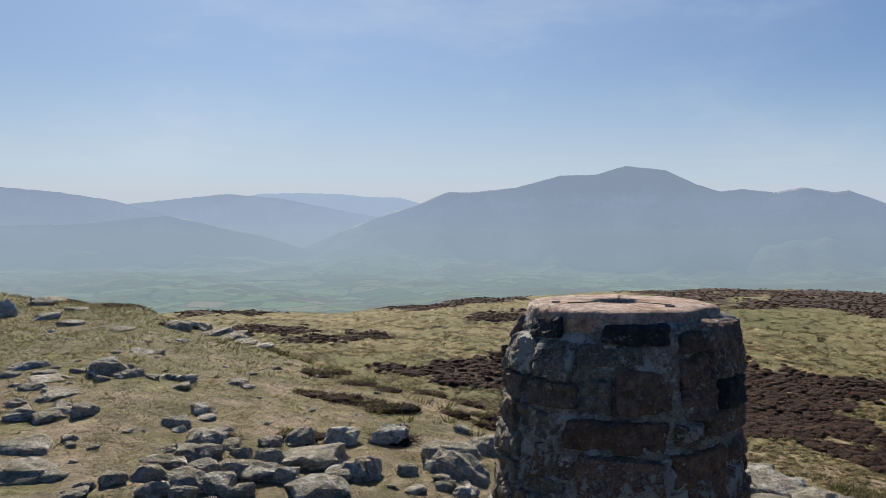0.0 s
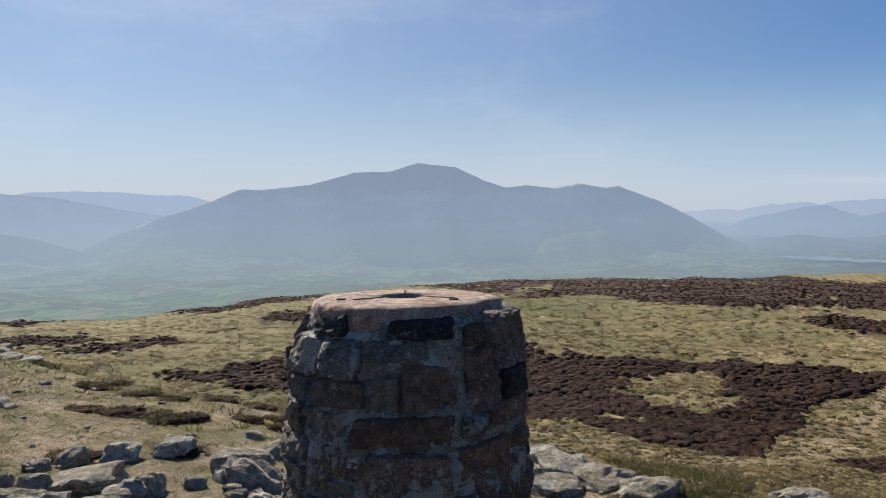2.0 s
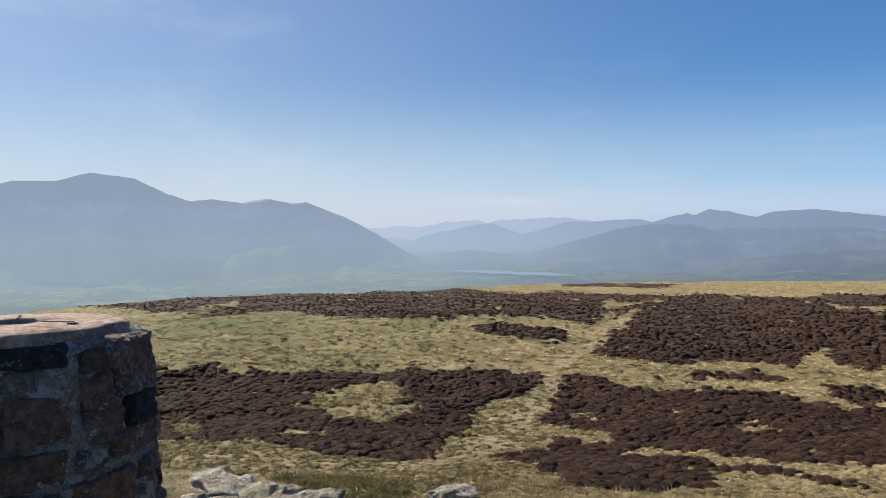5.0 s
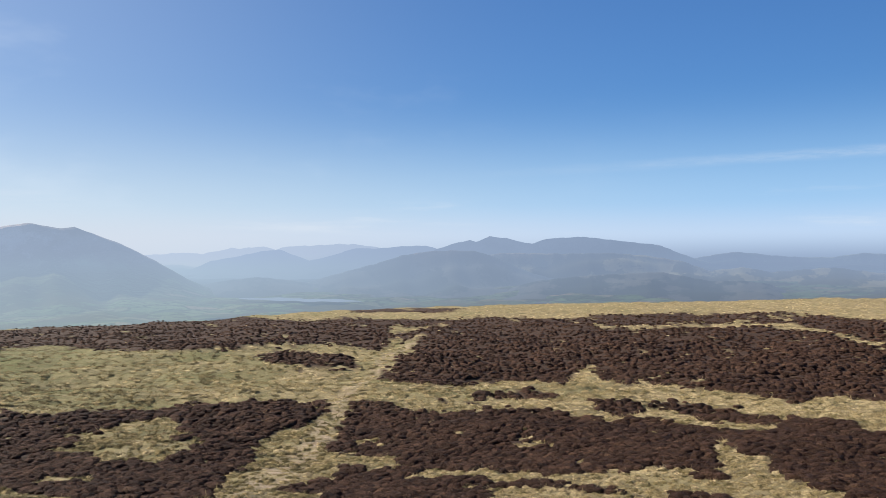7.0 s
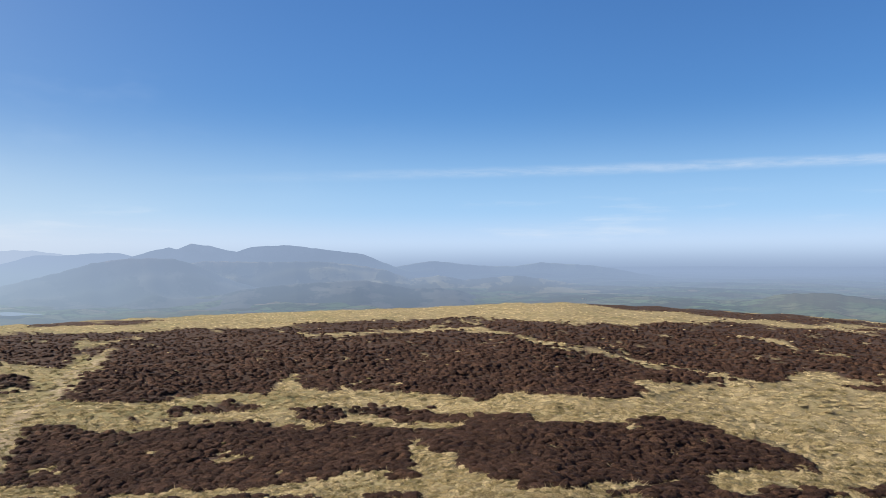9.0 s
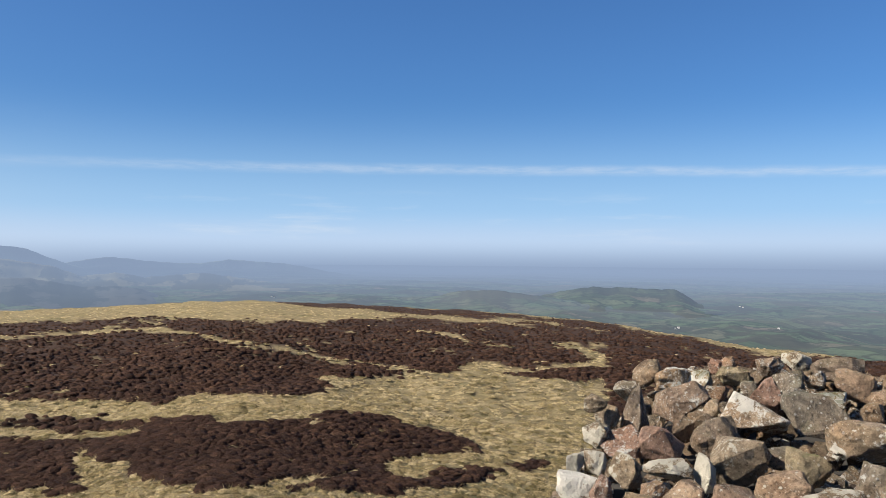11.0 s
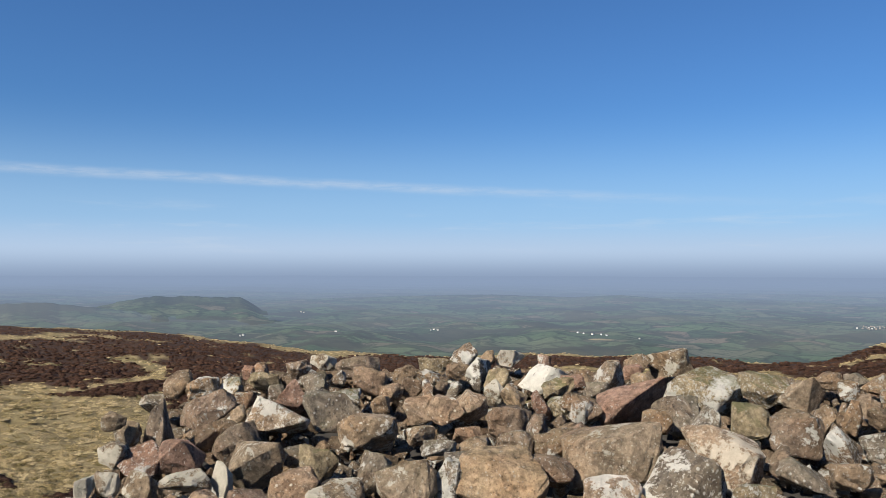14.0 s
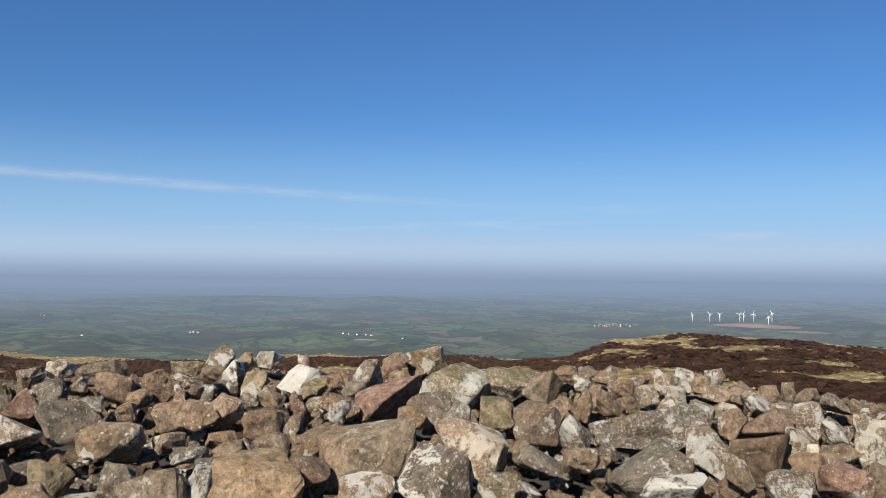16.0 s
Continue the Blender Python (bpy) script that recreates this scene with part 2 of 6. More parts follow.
# far fields, hedges and woods
def farmland(n, real, flat, r1):
    """Pasture in hedged fields, with ploughland and dark woods."""
    true = n.vmath("SCALE", flat, scale=n.math("DIVIDE", real, r1))
    warp = n.vmath("ADD", true, n.vmath("SCALE", n.add("ShaderNodeTexNoise", {"Scale": 0.004, "Detail": 2.0, "Vector": true}).outputs[1], scale=160.0))
    cells = n.add("ShaderNodeTexVoronoi", {"Scale": 0.0058, "Vector": warp, "Randomness": 0.95})
    edge = n.add("ShaderNodeTexVoronoi", {"Scale": 0.0058, "Vector": warp, "Randomness": 0.95}, feature="DISTANCE_TO_EDGE")
    pick = n.add("ShaderNodeSeparateColor", {0: cells.outputs["Color"]})
    field = n.ramp(pick.outputs[0], [(0.0, (0.034, 0.047, 0.026)), (0.3, (0.046, 0.066, 0.034)), (0.62, (0.062, 0.088, 0.045)), (0.92, (0.07, 0.076, 0.046)), (1.0, (0.1, 0.085, 0.062))])
    wood = n.step(n.noise(0.0016, 8.0, 0.72, true), 0.51, 0.55)
    hedge = n.step(edge.outputs[0], 0.1, 0.035)
    hue = n.mix(0.45, field, n.ramp(n.noise(0.03, 5.0, 0.7, true), [(0.3, 0.2), (0.5, 0.5), (0.7, 0.8)]), "OVERLAY")
    hue = n.mix(n.math("MULTIPLY", hedge, n.step(n.noise(0.02, 3.0, 0.6, true), 0.4, 0.55, 0.35, 0.95)), hue, (0.022, 0.029, 0.015))
    copse = n.step(n.noise(0.011, 6.0, 0.72, true), 0.57, 0.61)
    hue = n.mix(n.math("MAXIMUM", wood, copse), hue, n.mix(n.noise(0.02, 3.0, 0.6, true), (0.018, 0.024, 0.014), (0.05, 0.048, 0.03)))
    # fields painted brighter on the sunward side, for the glare of grazing sun
    sunward = n.step(n.vmath("DOT_PRODUCT", n.vmath("NORMALIZE", flat), tuple(aim(2.0))), 0.6, 0.88)
    hue = n.mix(sunward, hue, n.mix(1.0, hue, (1.7, 1.75, 1.6), "MULTIPLY"))
    return n.mix(n.step(n.noise(0.0006, 4.0, 0.6, true), 0.48, 0.62), hue, n.mix(0.35, hue, (0.085, 0.08, 0.05)))


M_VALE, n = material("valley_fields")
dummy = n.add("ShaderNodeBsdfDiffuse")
# painted haze over the fields
mixed, real, flat, r1 = painted_haze(n, dummy.outputs[0], 8500.0)
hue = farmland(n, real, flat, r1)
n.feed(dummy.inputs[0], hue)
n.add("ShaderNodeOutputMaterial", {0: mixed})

# far fells: heather, scree and rough pasture, with kilometres of haze painted over them
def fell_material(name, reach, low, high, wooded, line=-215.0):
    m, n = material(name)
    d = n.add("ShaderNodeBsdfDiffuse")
    mixed, real, flat, r1 = painted_haze(n, d.outputs[0], reach)
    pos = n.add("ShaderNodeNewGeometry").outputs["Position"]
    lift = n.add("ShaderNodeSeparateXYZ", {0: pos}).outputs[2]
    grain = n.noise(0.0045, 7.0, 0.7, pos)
    # ground tones with contrast raised, standing in for the slopes' missing sun shading
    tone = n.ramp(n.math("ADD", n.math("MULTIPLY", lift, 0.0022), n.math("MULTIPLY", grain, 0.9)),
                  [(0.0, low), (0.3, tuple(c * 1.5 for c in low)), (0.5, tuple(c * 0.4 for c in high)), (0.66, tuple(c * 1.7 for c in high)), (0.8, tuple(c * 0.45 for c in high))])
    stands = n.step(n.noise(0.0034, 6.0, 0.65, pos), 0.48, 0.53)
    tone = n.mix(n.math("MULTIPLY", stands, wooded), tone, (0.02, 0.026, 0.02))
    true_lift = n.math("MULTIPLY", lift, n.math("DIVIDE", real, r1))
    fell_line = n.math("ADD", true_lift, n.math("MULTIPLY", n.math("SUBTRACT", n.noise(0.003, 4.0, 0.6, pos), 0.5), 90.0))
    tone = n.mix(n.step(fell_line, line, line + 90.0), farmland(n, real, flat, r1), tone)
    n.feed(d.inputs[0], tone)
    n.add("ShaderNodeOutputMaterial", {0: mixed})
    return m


M_FELL = fell_material("fell_near", 8300.0, (0.24, 0.27, 0.14), (0.3, 0.245, 0.2), 0.5, -130.0)
M_FELL_FAR = fell_material("fell_far", 8700.0, (0.13, 0.15, 0.09), (0.17, 0.14, 0.12), 0.7)
M_HILL = fell_material("wooded_hill", 10500.0, (0.04, 0.05, 0.03), (0.05, 0.048, 0.034), 0.8, -300.0)
M_RIDGE = fell_material("farmed_ridge", 8500.0, (0.05, 0.07, 0.03), (0.06, 0.06, 0.038), 0.2, 400.0)
M_RISE = fell_material("farmed_rise", 8500.0, (0.05, 0.065, 0.03), (0.06, 0.06, 0.038), 0.75, 400.0)
M_FELL_PALE = fell_material("fell_palest", 5600.0, (0.13, 0.14, 0.1), (0.17, 0.14, 0.12), 0.3)
M_FELL_GREY = fell_material("fell_grey", 7400.0, (0.1, 0.11, 0.08), (0.14, 0.115, 0.1), 0.6)
M_FELL_MOOR = fell_material("fell_moor", 8800.0, (0.1, 0.095, 0.06), (0.19, 0.15, 0.1), 0.75, -420.0)
M_FELL_WOOD = fell_material("fell_wooded", 7900.0, (0.05, 0.052, 0.045), (0.1, 0.082, 0.07), 0.85, -420.0)


def stone_material(name, cols, lichen=0.5, moss=0.0, scale=6.0, white=(0.62, 0.6, 0.54), joined=False, speck=0.25):
    """Rough stone: colour by the piece, dark pits, crusts and dots of lichen. joined: many stones in one mesh."""
    m, n = material(name)
    if joined:
        geo = n.add("ShaderNodeNewGeometry")
        own, shift = geo.outputs["Random Per Island"], n.vmath("SCALE", geo.outputs["Position"], scale=5.0)
    else:
        pos = n.add("ShaderNodeNewGeometry").outputs["Position"]
        own = n.add("ShaderNodeObjectInfo").outputs["Random"]
        shift = n.vmath("ADD", pos, n.add("ShaderNodeCombineXYZ", {0: n.math("MULTIPLY", own, 37.0), 1: n.math("MULTIPLY", own, 91.0)}).outputs[0])
    hue = n.ramp(own, [(i / (len(cols) - 1), c) for i, c in enumerate(cols)])
    grain = n.noise(scale * 4.0, 9.0, 0.74, shift)
    broad = n.noise(scale * 0.6, 4.0, 0.6, shift)
    hue = n.mix(0.8, hue, n.ramp(grain, [(0.3, 0.08), (0.5, 0.47), (0.7, 0.9)]), "OVERLAY")
    hue = n.mix(n.step(broad, 0.42, 0.7, 0.0, 0.55), hue, n.mix(1.0, hue, (0.86, 0.66, 0.48), "MULTIPLY"))
    hue = n.mix(n.step(n.noise(scale * 2.6, 7.0, 0.72, shift), 0.52, 0.4, 0.0, 0.55), hue, n.mix(1.0, hue, (0.45, 0.42, 0.4), "MULTIPLY"))
    pits = n.add("ShaderNodeTexVoronoi", {"Scale": scale * 11.0, "Vector": shift, "Randomness": 1.0})
    hue = n.mix(n.math("MULTIPLY", n.step(pits.outputs["Distance"], 0.34, 0.12), n.step(broad, 0.35, 0.6, 0.2, 0.75)), hue, n.mix(1.0, hue, (0.38, 0.35, 0.33), "MULTIPLY"))
    much = n.math("MULTIPLY", n.math("SUBTRACT", n.math("FRACT", n.math("MULTIPLY", own, 7.31)), 0.5), 0.12)
    crust = n.math("ADD", n.math("MULTIPLY", n.noise(scale * 0.9, 9.0, 0.72, shift, 0.2), 0.75), n.math("MULTIPLY", n.noise(scale * 6.0, 6.0, 0.7, shift), 0.25))
    spots = n.step(n.math("ADD", crust, much), 0.605 - 0.115 * lichen, 0.64 - 0.115 * lichen)
    dotty = n.add("ShaderNodeTexVoronoi", {"Scale": scale * 6.5, "Vector": shift, "Randomness": 1.0})
    chosen = n.step(n.add("ShaderNodeSeparateColor", {0: dotty.outputs["Color"]}).outputs[0], 0.72 - 0.25 * lichen, 0.74 - 0.25 * lichen)
    dots = n.math("MULTIPLY", chosen, n.step(n.math("ADD", dotty.outputs["Distance"], n.math("MULTIPLY", n.math("SUBTRACT", grain, 0.5), 0.5)), 0.3, 0.18))
    fleck = n.step(n.math("ADD", n.noise(scale * 13.0, 5.0, 0.65, shift), n.math("ADD", much, 0.03 * lichen)), 0.6, 0.65)
    cover = n.math("MAXIMUM", n.math("MULTIPLY", spots, 0.9), n.math("MAXIMUM", n.math("MULTIPLY", dots, speck), n.math("MULTIPLY", fleck, 0.62)))
    hue = n.mix(cover, hue, n.mix(grain, tuple(c * 0.5 for c in white), tuple(min(0.85, c * 1.15) for c in white)))
    if moss:
        up = n.add("ShaderNodeSeparateXYZ", {0: n.add("ShaderNodeNewGeometry").outputs["Normal"]}).outputs[2]
        hue = n.mix(n.math("MULTIPLY", n.step(n.math("ADD", n.math("MULTIPLY", up, 0.3), n.noise(scale * 1.1, 5.0, 0.6, shift)), 0.66, 0.8), moss),
                    hue, (0.09, 0.095, 0.03))
    h = n.math("ADD", n.math("MULTIPLY", grain, 1.0), n.math("ADD", n.math("MULTIPLY", n.noise(scale * 1.2, 6.0, 0.65, shift), 1.4), n.math("MULTIPLY", cover, 0.12)))
    finish(n, hue, 0.88, relief(n, h, 1.0, 0.04), 0.25)
    return m


M_ROCK = stone_material("weathered_rock", [(0.3, 0.265, 0.22), (0.4, 0.355, 0.3), (0.34, 0.295, 0.24)], 0.6, 0.4)
M_CAIRN = stone_material("cairn_stone", [(0.16, 0.115, 0.078), (0.28, 0.206, 0.134), (0.195, 0.14, 0.094), (0.36, 0.262, 0.166), (0.19, 0.145, 0.107), (0.315, 0.213, 0.137), (0.22, 0.153, 0.11), (0.3, 0.23, 0.158)], 0.42, 0.15)
M_PALE = stone_material("white_lichened_stone", [(0.3, 0.225, 0.15), (0.34, 0.255, 0.18)], 1.2, 0.0, 6.0, (0.72, 0.68, 0.6))
M_LICHEN = stone_material("lichened_stone", [(0.24, 0.185, 0.125), (0.29, 0.222, 0.155)], 0.95, 0.1, 6.0, (0.58, 0.535, 0.44))
M_BRICK = stone_material("pillar_stone", [(0.19, 0.122, 0.092), (0.25, 0.158, 0.115), (0.18, 0.138, 0.112), (0.225, 0.145, 0.113)], 0.36, 0.0, 9.0, (0.52, 0.51, 0.47))
M_MORTAR = stone_material("lime_mortar", [(0.36, 0.325, 0.29), (0.44, 0.4, 0.36)], 0.85, 0.0, 17.0, (0.8, 0.77, 0.73))
M_CAP = stone_material("sandstone_cap", [(0.56, 0.43, 0.36), (0.62, 0.49, 0.41)], 0.3, 0.0, 9.0, (0.55, 0.5, 0.43))


# ======================= the ground =======================
def mesh_object(name, verts, faces, mat, smooth=True):
    me = bpy.data.meshes.new(name)
    me.from_pydata(verts, [], faces)
    me.materials.append(mat)
    me.polygons.foreach_set("use_smooth", [smooth] * len(me.polygons))
    me.update()
    return new(name, me)


def grid_faces(rows, cols, wrap=False):
    i, j = np.meshgrid(np.arange(rows - 1), np.arange(cols if wrap else cols - 1), indexing="ij")
    k = (j + 1) % cols
    return np.stack([i * cols + j, i * cols + k, (i + 1) * cols + k, (i + 1) * cols + j], -1).reshape(-1, 4)


AZ_SHEET = np.concatenate([np.arange(-44, 178, 0.5), np.arange(178, 316, 3.0)])
RINGS = np.concatenate([np.geomspace(0.5, 2.5, 16), np.geomspace(2.6, 20, 120), np.geomspace(20.5, 420, 120), np.geomspace(440, 2500, 40), np.geomspace(2570, 14000, 110), np.geomspace(14500, 60000, 30)])


def rolls(r, a):
    """Swells of the far plain, in metres."""
    return (17.0 * np.sin(r / 640.0 + 2 * np.sin(a * 5)) * np.sin(a * 19 + r / 900.0) + 13.0 * np.sin(r / 240.0 + 3 * np.sin(a * 11)) * np.sin(a * 41 - r / 500.0)
            + 6.0 * np.sin(r / 110.0 + 3 * np.sin(a * 29)) * np.sin(a * 97 + r / 230.0)) * np.clip((r - 2000) / 1500, 0, 1)


def build_ground():
    r, az = np.meshgrid(RINGS, AZ_SHEET, indexing="ij")
    a = np.radians(az)
    wrapped = (az + 180.0) % 360.0 - 180.0
    x, y = r * np.sin(a), r * np.cos(a)
    d = drawn(r)
    roll = rolls(r, a)
    z = np.where(r < 900, ground_z(x, y), EYE - depth(r, wrapped) + roll)
    z = EYE + (z - EYE) * d / r
    co = np.stack([d * np.sin(a), d * np.cos(a), z], -1).reshape(-1, 3)
    faces = grid_faces(len(RINGS), len(AZ_SHEET), True)[:, ::-1]
    centre = len(co)
    co = np.vstack([co, [[0, 0, float(ground_z(0.0, 0.0))]]])
    k = len(AZ_SHEET)
    cap = [(centre, j, (j + 1) % k) for j in range(k)]
    ob = mesh_object("ground", co.tolist(), faces.tolist() + cap, M_GROUND)
    ob.data.materials.append(M_VALE)
    ring = np.repeat(RINGS[:-1], k)
    ob.data.polygons.foreach_set("material_index", np.concatenate([(ring > 700).astype(int), np.zeros(k, int)]))
    col = ob.data.color_attributes.new("cover", "FLOAT_COLOR", "POINT")
    heath, grn, worn = cover(co[:, 0], co[:, 1])
    rgba = np.stack([heath, grn, worn, np.ones(len(co))], 1)
    col.data.foreach_set("color", rgba.ravel())
    return tagged(ob, "tussocky straw-coloured moor grass falling to green valley fields", "ground", kind="structure")


def blur_noise(x, y, wave, seed=0.0):
    f = 2 * math.pi / wave
    return 0.5 * (np.sin(x * f + 1.7 * np.sin(y * f * 0.8 + seed)) * np.sin(y * f * 1.1 + 1.5 * np.sin(x * f * 0.7 + 2 * seed))
                  + 0.6 * np.sin(x * f * 2.3 + seed * 3 + 1.2 * np.sin(y * f * 1.9)) * np.sin(y * f * 2.1 + seed))


# heather: outlines of the stands and of the grassy gaps in them, as azimuth and distance from the summit
HEATH, CLEAR = [], []


def heath(*outline):
    HEATH.append(np.array(outline, float))


def clear(*outline):
    CLEAR.append(np.array(outline, float))


heath((12.6, 188), (37.7, 201), (42.7, 157), (46.4, 162), (47.9, 156), (49.8, 133), (52.2, 144), (52.2, 142), (51.2, 112), (49.2, 110), (48, 125),
      (48.6, 95), (48.6, 84.9), (48.1, 80.2), (47.1, 70.3), (46.4, 80.6), (44.6, 83.1), (42.8, 81.3), (40.5, 75.7), (39, 75.4), (37.5, 72.8), (35.1,
      71.5), (33.1, 73.7), (31.2, 83.8), (29.2, 84.6), (27.1, 101), (25.5, 103), (23.9, 97.6), (21.1, 83.1), (19.2, 104), (16, 119), (12.6, 188))
heath((7.7, 48.1), (19.2, 38.9), (20.8, 39.1), (23.2, 37.6), (24.4, 38.2), (25.6, 37.2), (29.2, 38), (31.2, 39.7), (33.2, 39.1), (35.1, 41), (36.7,
      40.1), (37.8, 38.9), (39, 38.5), (40.9, 38.2), (42.8, 37.8), (44.3, 36.6), (44.5, 34.7), (43.6, 32.1), (42.5, 30.7), (41.3, 29.7), (39.8, 28),
      (39.1, 26.7), (39.3, 23.6), (38.3, 20.6), (37.2, 19.2), (36.8, 16.5), (36, 15.5), (34.5, 15.4), (32.9, 16.5), (30.5, 16.9), (28.5, 17.1), (26.4,
      18.4), (24.8, 19.1), (22.4, 19.8), (19.2, 21.2), (7.7, 30.3))
heath((38.8, 67.9), (40.5, 72.6), (41.6, 72.8), (42.8, 66.7), (45, 68.3), (46, 59.5), (45.7, 58.2), (44.2, 57.2), (43.1, 58), (41.3, 58.2), (39.8,
      62.4))
heath((40.5, 18.1), (42.9, 18.9), (45.1, 18.7), (45.8, 19.6), (46.9, 18.8), (48.3, 18.7), (50, 18), (51.7, 18.2), (55.5, 17.3), (55.5, 13.9), (51.4,
      12.4), (49.4, 11.6), (47, 12), (46.2, 14.7), (44.8, 15.7), (42.2, 16.7))
heath((48.7, 90.9), (49.3, 81.8), (50.4, 63.2), (48.8, 61.6), (48.3, 57.7), (47.2, 54.3), (48.4, 45.1), (50.7, 41.9), (53, 41.8), (54.5, 50.2), (56.5,
      49.7), (58.5, 48.9), (60.3, 41.3), (60.9, 42.7), (61, 50.8), (62, 55.3), (63, 54.4), (62.8, 45.8), (64.5, 43.4), (66.4, 44.9), (67.6, 43.1),
      (68.4, 41.8), (70.4, 41.2), (72.3, 39.2), (75, 36.9), (78, 37.2), (80.9, 34.4), (83.3, 33.7), (85, 33.9), (86.6, 37.2), (86.8, 39), (85.6,
      42.9), (85.9, 44.3), (87.6, 43), (89.2, 44.2), (90.3, 46), (90.3, 122), (88.1, 117), (84.9, 101), (82.1, 100), (79.6, 102), (77.8, 115), (75.9,
      119), (70.2, 140), (68.2, 136), (65, 137), (62.2, 125), (60.3, 123), (56.7, 122), (54.3, 147), (51.6, 137), (52.2, 112), (49.7, 94.9))
heath((45, 35.4), (47, 35.5), (48.7, 34.3), (49.7, 32.7), (53.1, 32.2), (56.3, 31.9), (59.4, 32.2), (62.6, 30), (66.2, 29.9), (68.9, 29.1), (70.9,
      26.8), (71.5, 23.6), (70.7, 21.2), (70.9, 19.9), (71.4, 16.8), (71.2, 16.4), (70.1, 16.7), (68.9, 17.7), (66.9, 18), (65, 17.7), (63, 17.9),
      (60.6, 17.5), (58.2, 18.5), (55.8, 19.1), (53.5, 19.4), (51.9, 19.9), (50, 20.6), (48.8, 21.8), (47.3, 24), (45.4, 24.7), (43.9, 26.4), (43.5,
      27.7), (44.6, 28.8), (44.9, 31.1), (44.5, 33.3))
heath((71.4, 23.9), (72.5, 23.5), (74.4, 24.5), (75.5, 24.9), (78.1, 23.5), (80, 22.7), (81, 23.1), (82.8, 23.1), (84.4, 23.2), (85.8, 23.3), (86.8,
      22.7), (88.4, 23.1), (90.4, 24.2), (90.5, 20.1), (86.8, 18.3), (83.2, 16.6), (81.9, 15.3), (80.2, 14.5), (78.4, 14.5), (76.9, 15), (75.4, 16.6),
      (74.2, 18.4), (72.7, 19.1), (71.9, 20.3))
heath((54.2, 36.3), (55.4, 38.1), (57.8, 38.7), (60.2, 37.9), (59.8, 36.2), (57.8, 36.6), (56.2, 36.9), (54.6, 35.3))
heath((62.6, 34.5), (64.5, 35.4), (66.1, 35.3), (65.7, 33), (65, 31), (63.4, 32.6))
heath((66.1, 35.7), (68.1, 37), (68.9, 35.9), (70.4, 35.8), (72, 34.7), (72.8, 32.2), (74.3, 28.7), (74, 27.3), (72, 28.8), (70.1, 29.5), (68.9,
      33.6), (67.3, 35.5))
heath((74.7, 28.6), (75.8, 28.9), (78.1, 26.4), (78.8, 25.3), (78.1, 23.5), (75.9, 24.2), (74.8, 26))
heath((85.8, 24.6), (86.4, 25.7), (88.3, 27.2), (88.9, 26.9), (88.3, 24.3), (86.8, 23.6))
heath((51.3, 35.7), (52.6, 35.7), (52.6, 35), (51.4, 35.1))
heath((45.2, 21.4), (47.4, 21.3), (48.9, 20.2), (50.4, 20.5), (51.2, 19.5), (50.1, 19), (49, 17.5), (45.3, 19.1), (45.4, 20.2))
heath((50.5, 18.6), (55.2, 17), (59.1, 16.3), (63.1, 15.7), (66.3, 15.1), (66.3, 14.8), (50.6, 16.9))
heath((68, 15.7), (70.9, 15.1), (72.2, 13.9), (68.3, 14.6))
heath((78.8, 14.6), (81.9, 14.8), (84.6, 16.2), (86.9, 17.2), (90.5, 19.6), (90.5, 17.7), (79.6, 13.3))
heath((71.5, 26.9), (73.4, 24.3), (75.3, 24.9), (76.2, 26.8), (78.3, 26.6), (79.2, 24.7), (80.2, 21.7), (81.9, 22.4), (82.6, 23.2), (85.1, 24.1),
      (86.2, 23.4), (86.7, 25.4), (89.5, 28.4), (91.8, 27.7), (92.6, 26.6), (95, 25.8), (96.6, 25), (97.5, 22.9), (96.3, 22.3), (93.6, 21.1), (92.1,
      19.9), (89.9, 18.5), (87.4, 15.9), (85.6, 15.6), (83.2, 14.6), (79.4, 14.2), (76.9, 15.6), (75.1, 17.5), (73.7, 19.1), (71.8, 20.1))
heath((85.1, 13.7), (88.2, 15.7), (90.7, 17.4), (91.5, 16.6), (93.1, 16.4), (94.6, 17.8), (96.8, 18.8), (99.3, 19.7), (98.4, 18.2), (96.2, 17), (93.2,
      15.3), (91.7, 14.5))
heath((99.3, 20.9), (101.4, 22.9), (102.4, 22.2), (100.7, 20.7))
heath((80.7, 101), (85.1, 103), (86.2, 109), (87.3, 123), (90.4, 124), (92, 157), (95.1, 142), (98.3, 142), (101.2, 104), (102.4, 88.8), (104, 83.6),
      (104.8, 70.4), (102.5, 62.3), (100.1, 61.8), (97.7, 65.3), (96.1, 66), (95.4, 52.4), (93.8, 47.5), (92.7, 47.3), (91.5, 52.1), (89.1, 55.2),
      (87.6, 55.9), (85.7, 59.9), (84.1, 69.7), (81.9, 75.6))
heath((85.3, 54.1), (88.4, 50.6), (91.9, 47.6), (92.1, 46.4), (88.5, 43.7), (85.8, 46.9))
heath((98.8, 52.3), (101.7, 59.2), (105.2, 62.7), (107.2, 63.2), (108.2, 61), (105.3, 55.8), (102.5, 50.8), (100.2, 51.1))
heath((104.2, 87), (107.9, 93.3), (110.2, 110), (111.7, 130), (111.8, 69.6), (109.9, 62.5), (108, 69), (105.6, 82.5))
heath((98.9, 157), (102, 117), (103.9, 108), (106.3, 98.7), (110.2, 128), (111.7, 129), (111.7, 162), (109, 162), (105.9, 137), (103.1, 139), (99.9,
      180))
heath((80.6, 289), (84.2, 290), (91.9, 264), (97.5, 238), (102.3, 210), (105.5, 236), (107.8, 166), (107.8, 158), (103.9, 155), (99.9, 192), (95.9,
      163), (90.4, 179), (84.2, 208))
heath((45.4, 276), (49.6, 246), (53.3, 234), (53.3, 187), (49.6, 183), (45.4, 208))
